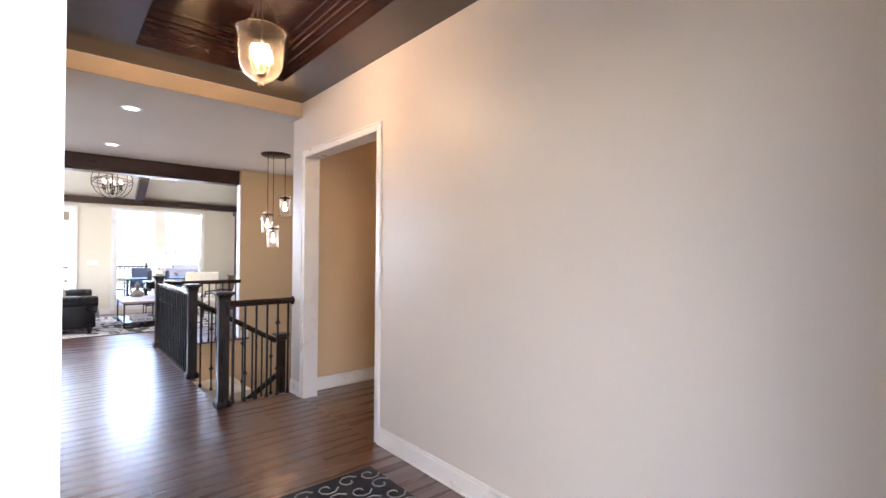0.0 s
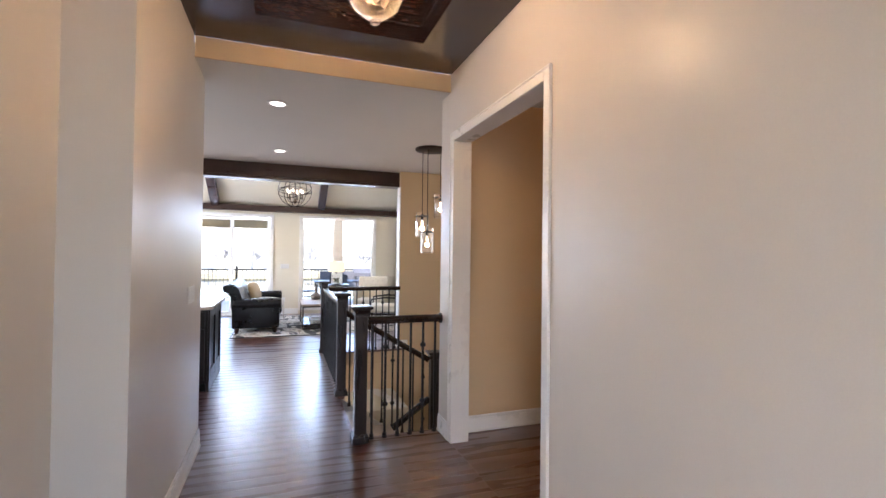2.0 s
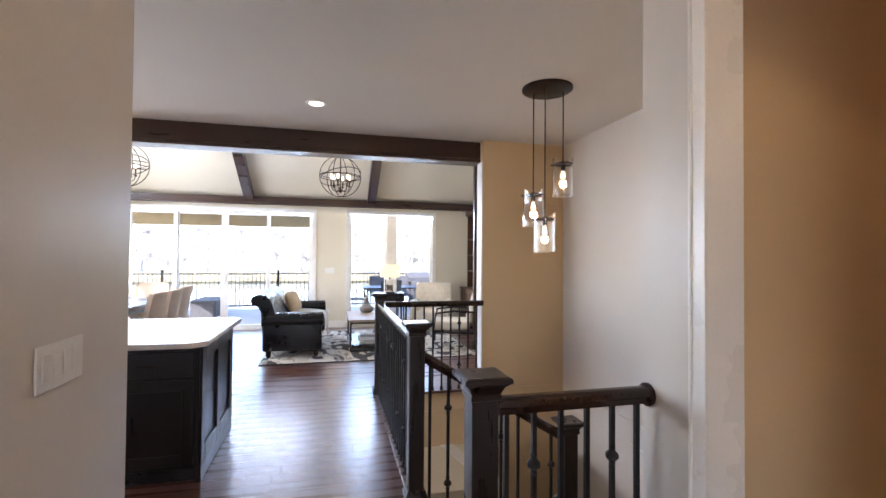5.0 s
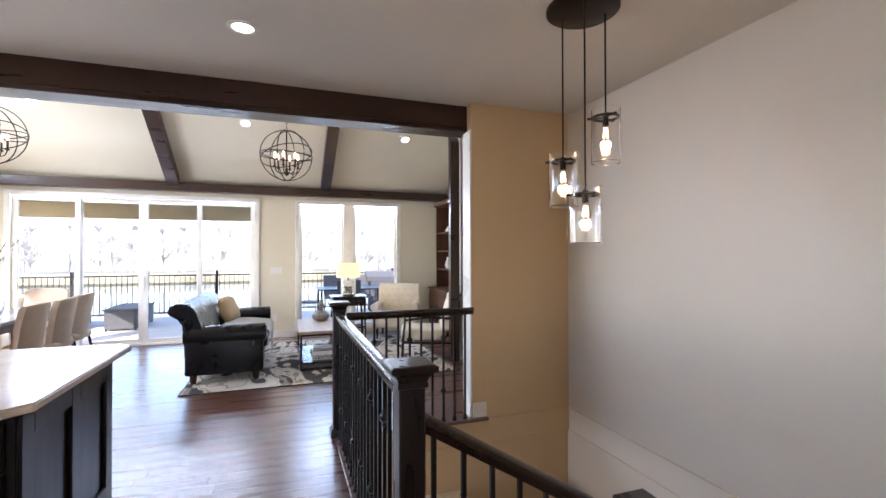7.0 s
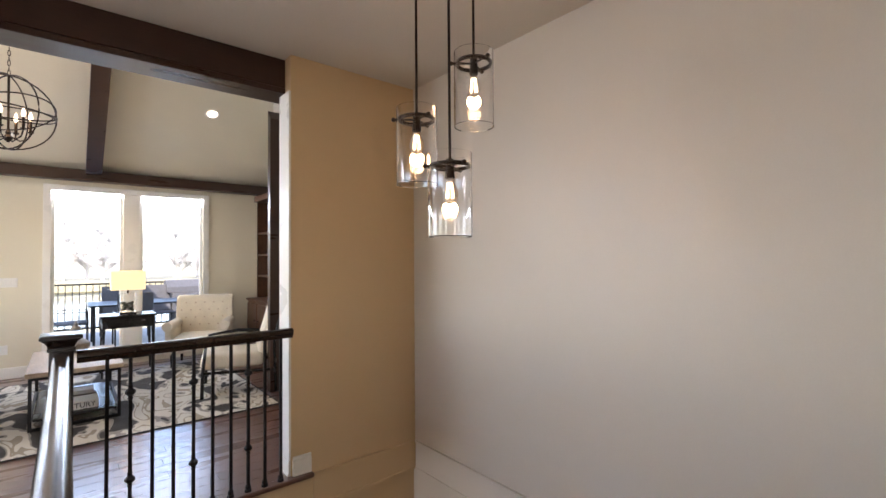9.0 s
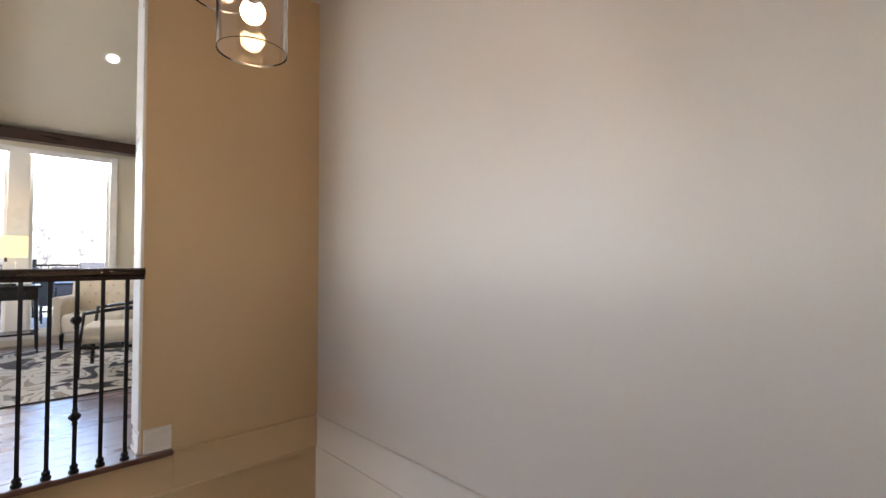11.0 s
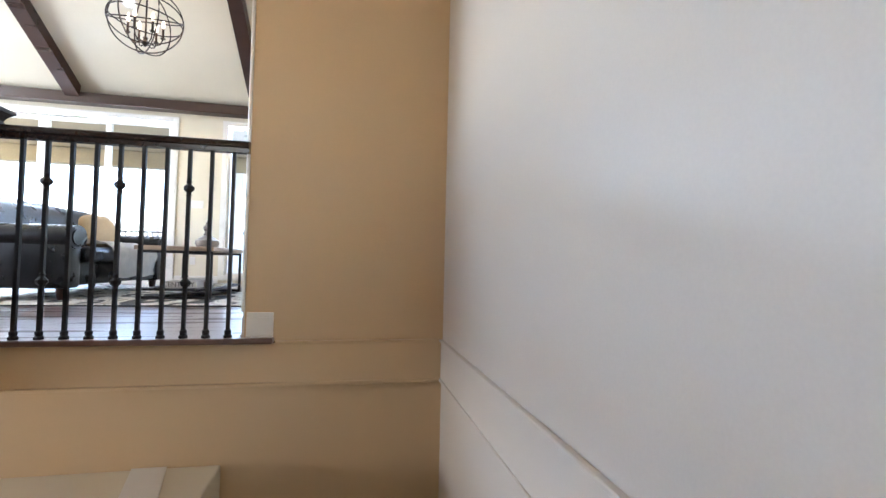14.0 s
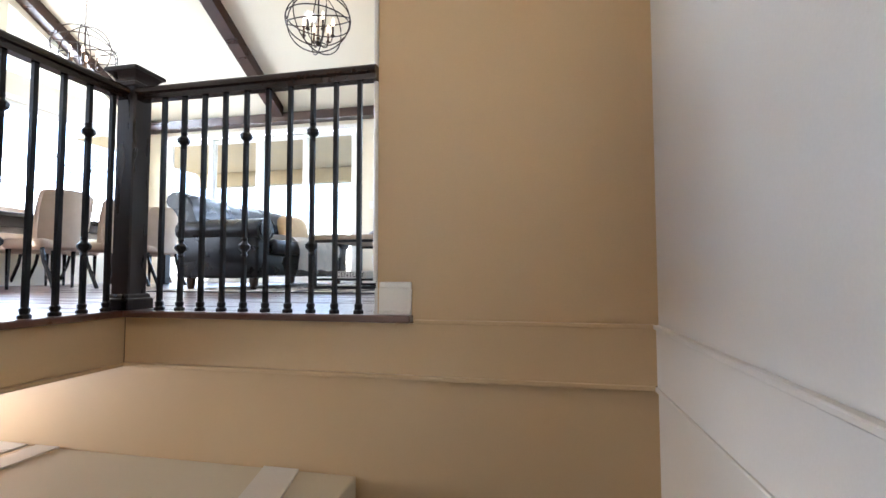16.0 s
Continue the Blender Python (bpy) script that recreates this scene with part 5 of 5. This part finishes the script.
outdoor_sofa(pose(-3.3, 15.5, -0.039, 0, 0, 90), 1.9, "charcoal wicker outdoor sofa with pale cushions")
ot = thing("outdoor_coffee_table", "charcoal wicker coffee table on the deck", "coffee table", pose(-1.97, 15.7, -0.039))
part("wicker_body", box(B(), -0.28, 0.28, -0.62, 0.62, 0.03, 0.40, 0.02, 2), M_WICKER, ot)
part("tabletop", box(B(), -0.30, 0.30, -0.65, 0.65, 0.401, 0.44, 0.01, 2), M_WICKER, ot)
for x in (-0.25, 0.25):
    for y in (-0.59, 0.59):
        part("foot", rod(B(), (x, y, 0), (x, y, 0.03), 0.02), M_IRON, ot)
b = bmesh.new()
bmesh.ops.create_uvsphere(b, u_segments=18, v_segments=10, radius=1)
for v in b.verts:
    v.co.x, v.co.z = math.copysign(abs(v.co.x) ** 0.6, v.co.x) * 0.23, math.copysign(abs(v.co.z) ** 0.6, v.co.z) * 0.21
    v.co.y *= 0.08
tagged(part("outdoor_pillow", b, M_PILLOW, at=pose(-3.3, 15.1, 0.60, -15, 0, 70), smooth=True), "tan pillow on the outdoor sofa", "pillow")
tt = thing("patio_table", "dark metal patio dining table", "table", pose(2.6, 15.4, -0.039))
part("tabletop", box(B(), -0.8, 0.8, -0.5, 0.5, 0.70, 0.73, 0.008), M_IRON, tt)
for x in (-0.72, 0.72):
    for y in (-0.42, 0.42):
        part("leg", box(B(), x - 0.02, x + 0.02, y - 0.02, y + 0.02, 0, 0.699), M_IRON, tt)


def patio_chair():
    t = thing("patio_chair", "dark slung patio chair on the deck", "chair", group="patio chairs")
    part("seat", box(B(), -0.25, 0.25, -0.25, 0.25, 0.41, 0.44, 0.008), M_WICKER, t)
    part("backrest", box(B(), -0.25, 0.25, -0.015, 0.015, 0, 0.55, 0.01), M_WICKER, t, at=pose(0, 0.25, 0.44, -14, 0, 0))
    for s in (-1, 1):
        part("arm", tube(B(), [(s * 0.27, -0.25, 0.0), (s * 0.27, -0.25, 0.62), (s * 0.27, 0.25, 0.64), (s * 0.27, 0.29, 0.0)], 0.013, 6), M_IRON, t)
    return t


c0 = patio_chair()
c0.matrix_basis = pose(1.55, 15.3, -0.039, 0, 0, 90)
for x, y, rz in ((2.3, 16.15, 0), (3.0, 16.15, 5), (3.7, 15.3, -90), (2.4, 14.6, 180)):
    copy_thing(c0, pose(x, y, -0.039, 0, 0, rz))
cb = thing("grill", "covered dark barbecue grill on the deck", "grill", pose(3.6, 16.6, -0.039))
part("cabinet", box(B(), -0.35, 0.35, -0.25, 0.25, 0, 0.8, 0.02, 2), M_WICKER, cb)
part("hood", prism(B(), [(-0.25, 0.801), (0.25, 0.801), (0.25, 0.95), (0.15, 1.06), (-0.1, 1.06), (-0.25, 0.92)], "x", -0.45, 0.45), M_WICKER, cb)


def bare_tree(seed):
    """A leafless tree: tapered trunk, limbs, and a haze of twigs."""
    rng = random.Random(seed)
    t = thing("tree", "bare grey-brown tree on the far bank", "tree", group="trees beyond the pond")
    H = rng.uniform(8, 12)
    b, tw = B(), B()
    rod(b, (0, 0, 0), (0, 0, H * 0.4), 0.22, 0.15, 7)
    rod(b, (0, 0, H * 0.4), (rng.uniform(-0.3, 0.3), 0, H), 0.15, 0.03, 6)
    for i in range(24):
        z = H * rng.uniform(0.12, 0.92)
        a, l = rng.random() * 6.28, H * rng.uniform(0.18, 0.36) * (1.25 - z / H)
        q = Vector((l * math.cos(a), l * math.sin(a), z + l * 0.9))
        rod(b, (0, 0, z), q, 0.07, 0.025, 5)
        for k in range(14):
            p = Vector((0, 0, z)).lerp(q, rng.uniform(0.35, 1))
            e = p + Vector((rng.gauss(0, 0.75), rng.gauss(0, 0.75), rng.uniform(-0.1, 1.3)))
            rod(tw, p, e, 0.035, 0.012, 3, False)
            for m in range(3):
                s = p.lerp(e, rng.random())
                rod(tw, s, s + Vector((rng.gauss(0, 0.4), rng.gauss(0, 0.4), rng.uniform(0.1, 0.6))), 0.022, 0.008, 3, False)
    part("trunk", b, M_BARK, t)
    part("crown", tw, M_BARK, t, "bare twigs")
    return t


rng = random.Random(21)
kinds = [bare_tree(s) for s in (1, 2, 3, 4)]
for i, o in enumerate(kinds):
    o.matrix_basis = pose(-24 + 15 * i, 97, GZ - 1.42)
for i in range(56):
    src = kinds[i % 4]
    copy_thing(src, pose(-90 + 3.1 * i + rng.uniform(-1.2, 1.2), rng.uniform(97, 112), GZ - 1.6 if i % 2 else GZ - 1.5, 0, 0, rng.uniform(0, 360)))
structure("far_slope", box(B(), -200, 200, 99.5, 140, GZ - 3.1, GZ - 1.45), M_GRASS, "dull field behind the bank", "ground")

# ---- floor planks, last ----
rng = random.Random(3)
WID = 0.127
LENS = (0.7, 0.95, 1.2, 1.45, 1.7, 1.9)
plank_mesh = {}
def plank_data(l):
    if l not in plank_mesh:
        b = box(B(), 0, l - 0.0006, 0, WID - 0.0006, -0.014, 0.0)
        for v in b.verts:
            if v.co.z > -0.001:
                v.co.x += 0.0007 if v.co.x < l / 2 else -0.0007
                v.co.y += 0.0007 if v.co.y < WID / 2 else -0.0007
        me = bpy.data.meshes.new("plank")
        b.to_mesh(me)
        b.free()
        me.materials.append(M_FLOOR)
        plank_mesh[l] = me
    return plank_mesh[l]


verts, faces, singles = [], [], 0
for x0, x1, y0, y1, near in ((0.05, 2.2, 0.0, 38 * WID, True), (2.2, 3.82, 19 * WID, 38 * WID, False), (XL, 1.47, 38 * WID, 8.285, True), (XL, XR, 8.285, YF + 0.012, False)):
    y = y0
    while y < y1 - 0.02:
        x = x0
        while x < x1 - 0.01:
            l = rng.choice(LENS)
            if x1 - x - l < 0.3:
                l = round(x1 - x, 3)
            l = min(l, round(x1 - x, 3))
            if near and y + WID <= y1 + 0.001 and singles < 300 and y > 1.6 and x + l > -1.0:
                o = new("plank", plank_data(l))
                o.parent, o.location = FLOOR, (x, y, 0)
                singles += 1
            else:
                k, w = len(verts), min(WID, y1 - y)
                e = 0.0007
                verts += [(x, y, -0.014), (x + l - 0.0006, y, -0.014), (x + l - 0.0006, y + w - 0.0006, -0.014), (x, y + w - 0.0006, -0.014),
                          (x + e, y + e, 0), (x + l - 0.0006 - e, y + e, 0), (x + l - 0.0006 - e, y + w - 0.0006 - e, 0), (x + e, y + w - 0.0006 - e, 0)]
                faces += [(k + 4, k + 5, k + 6, k + 7), (k, k + 1, k + 5, k + 4), (k + 1, k + 2, k + 6, k + 5), (k + 2, k + 3, k + 7, k + 6), (k + 3, k, k + 4, k + 7)]
            x += l
        y += WID
me = bpy.data.meshes.new("planks")
me.from_pydata(verts, [], faces)
me.materials.append(M_FLOOR)
o = new("planks", me)
o.parent = FLOOR
o["kind"] = "stuff"
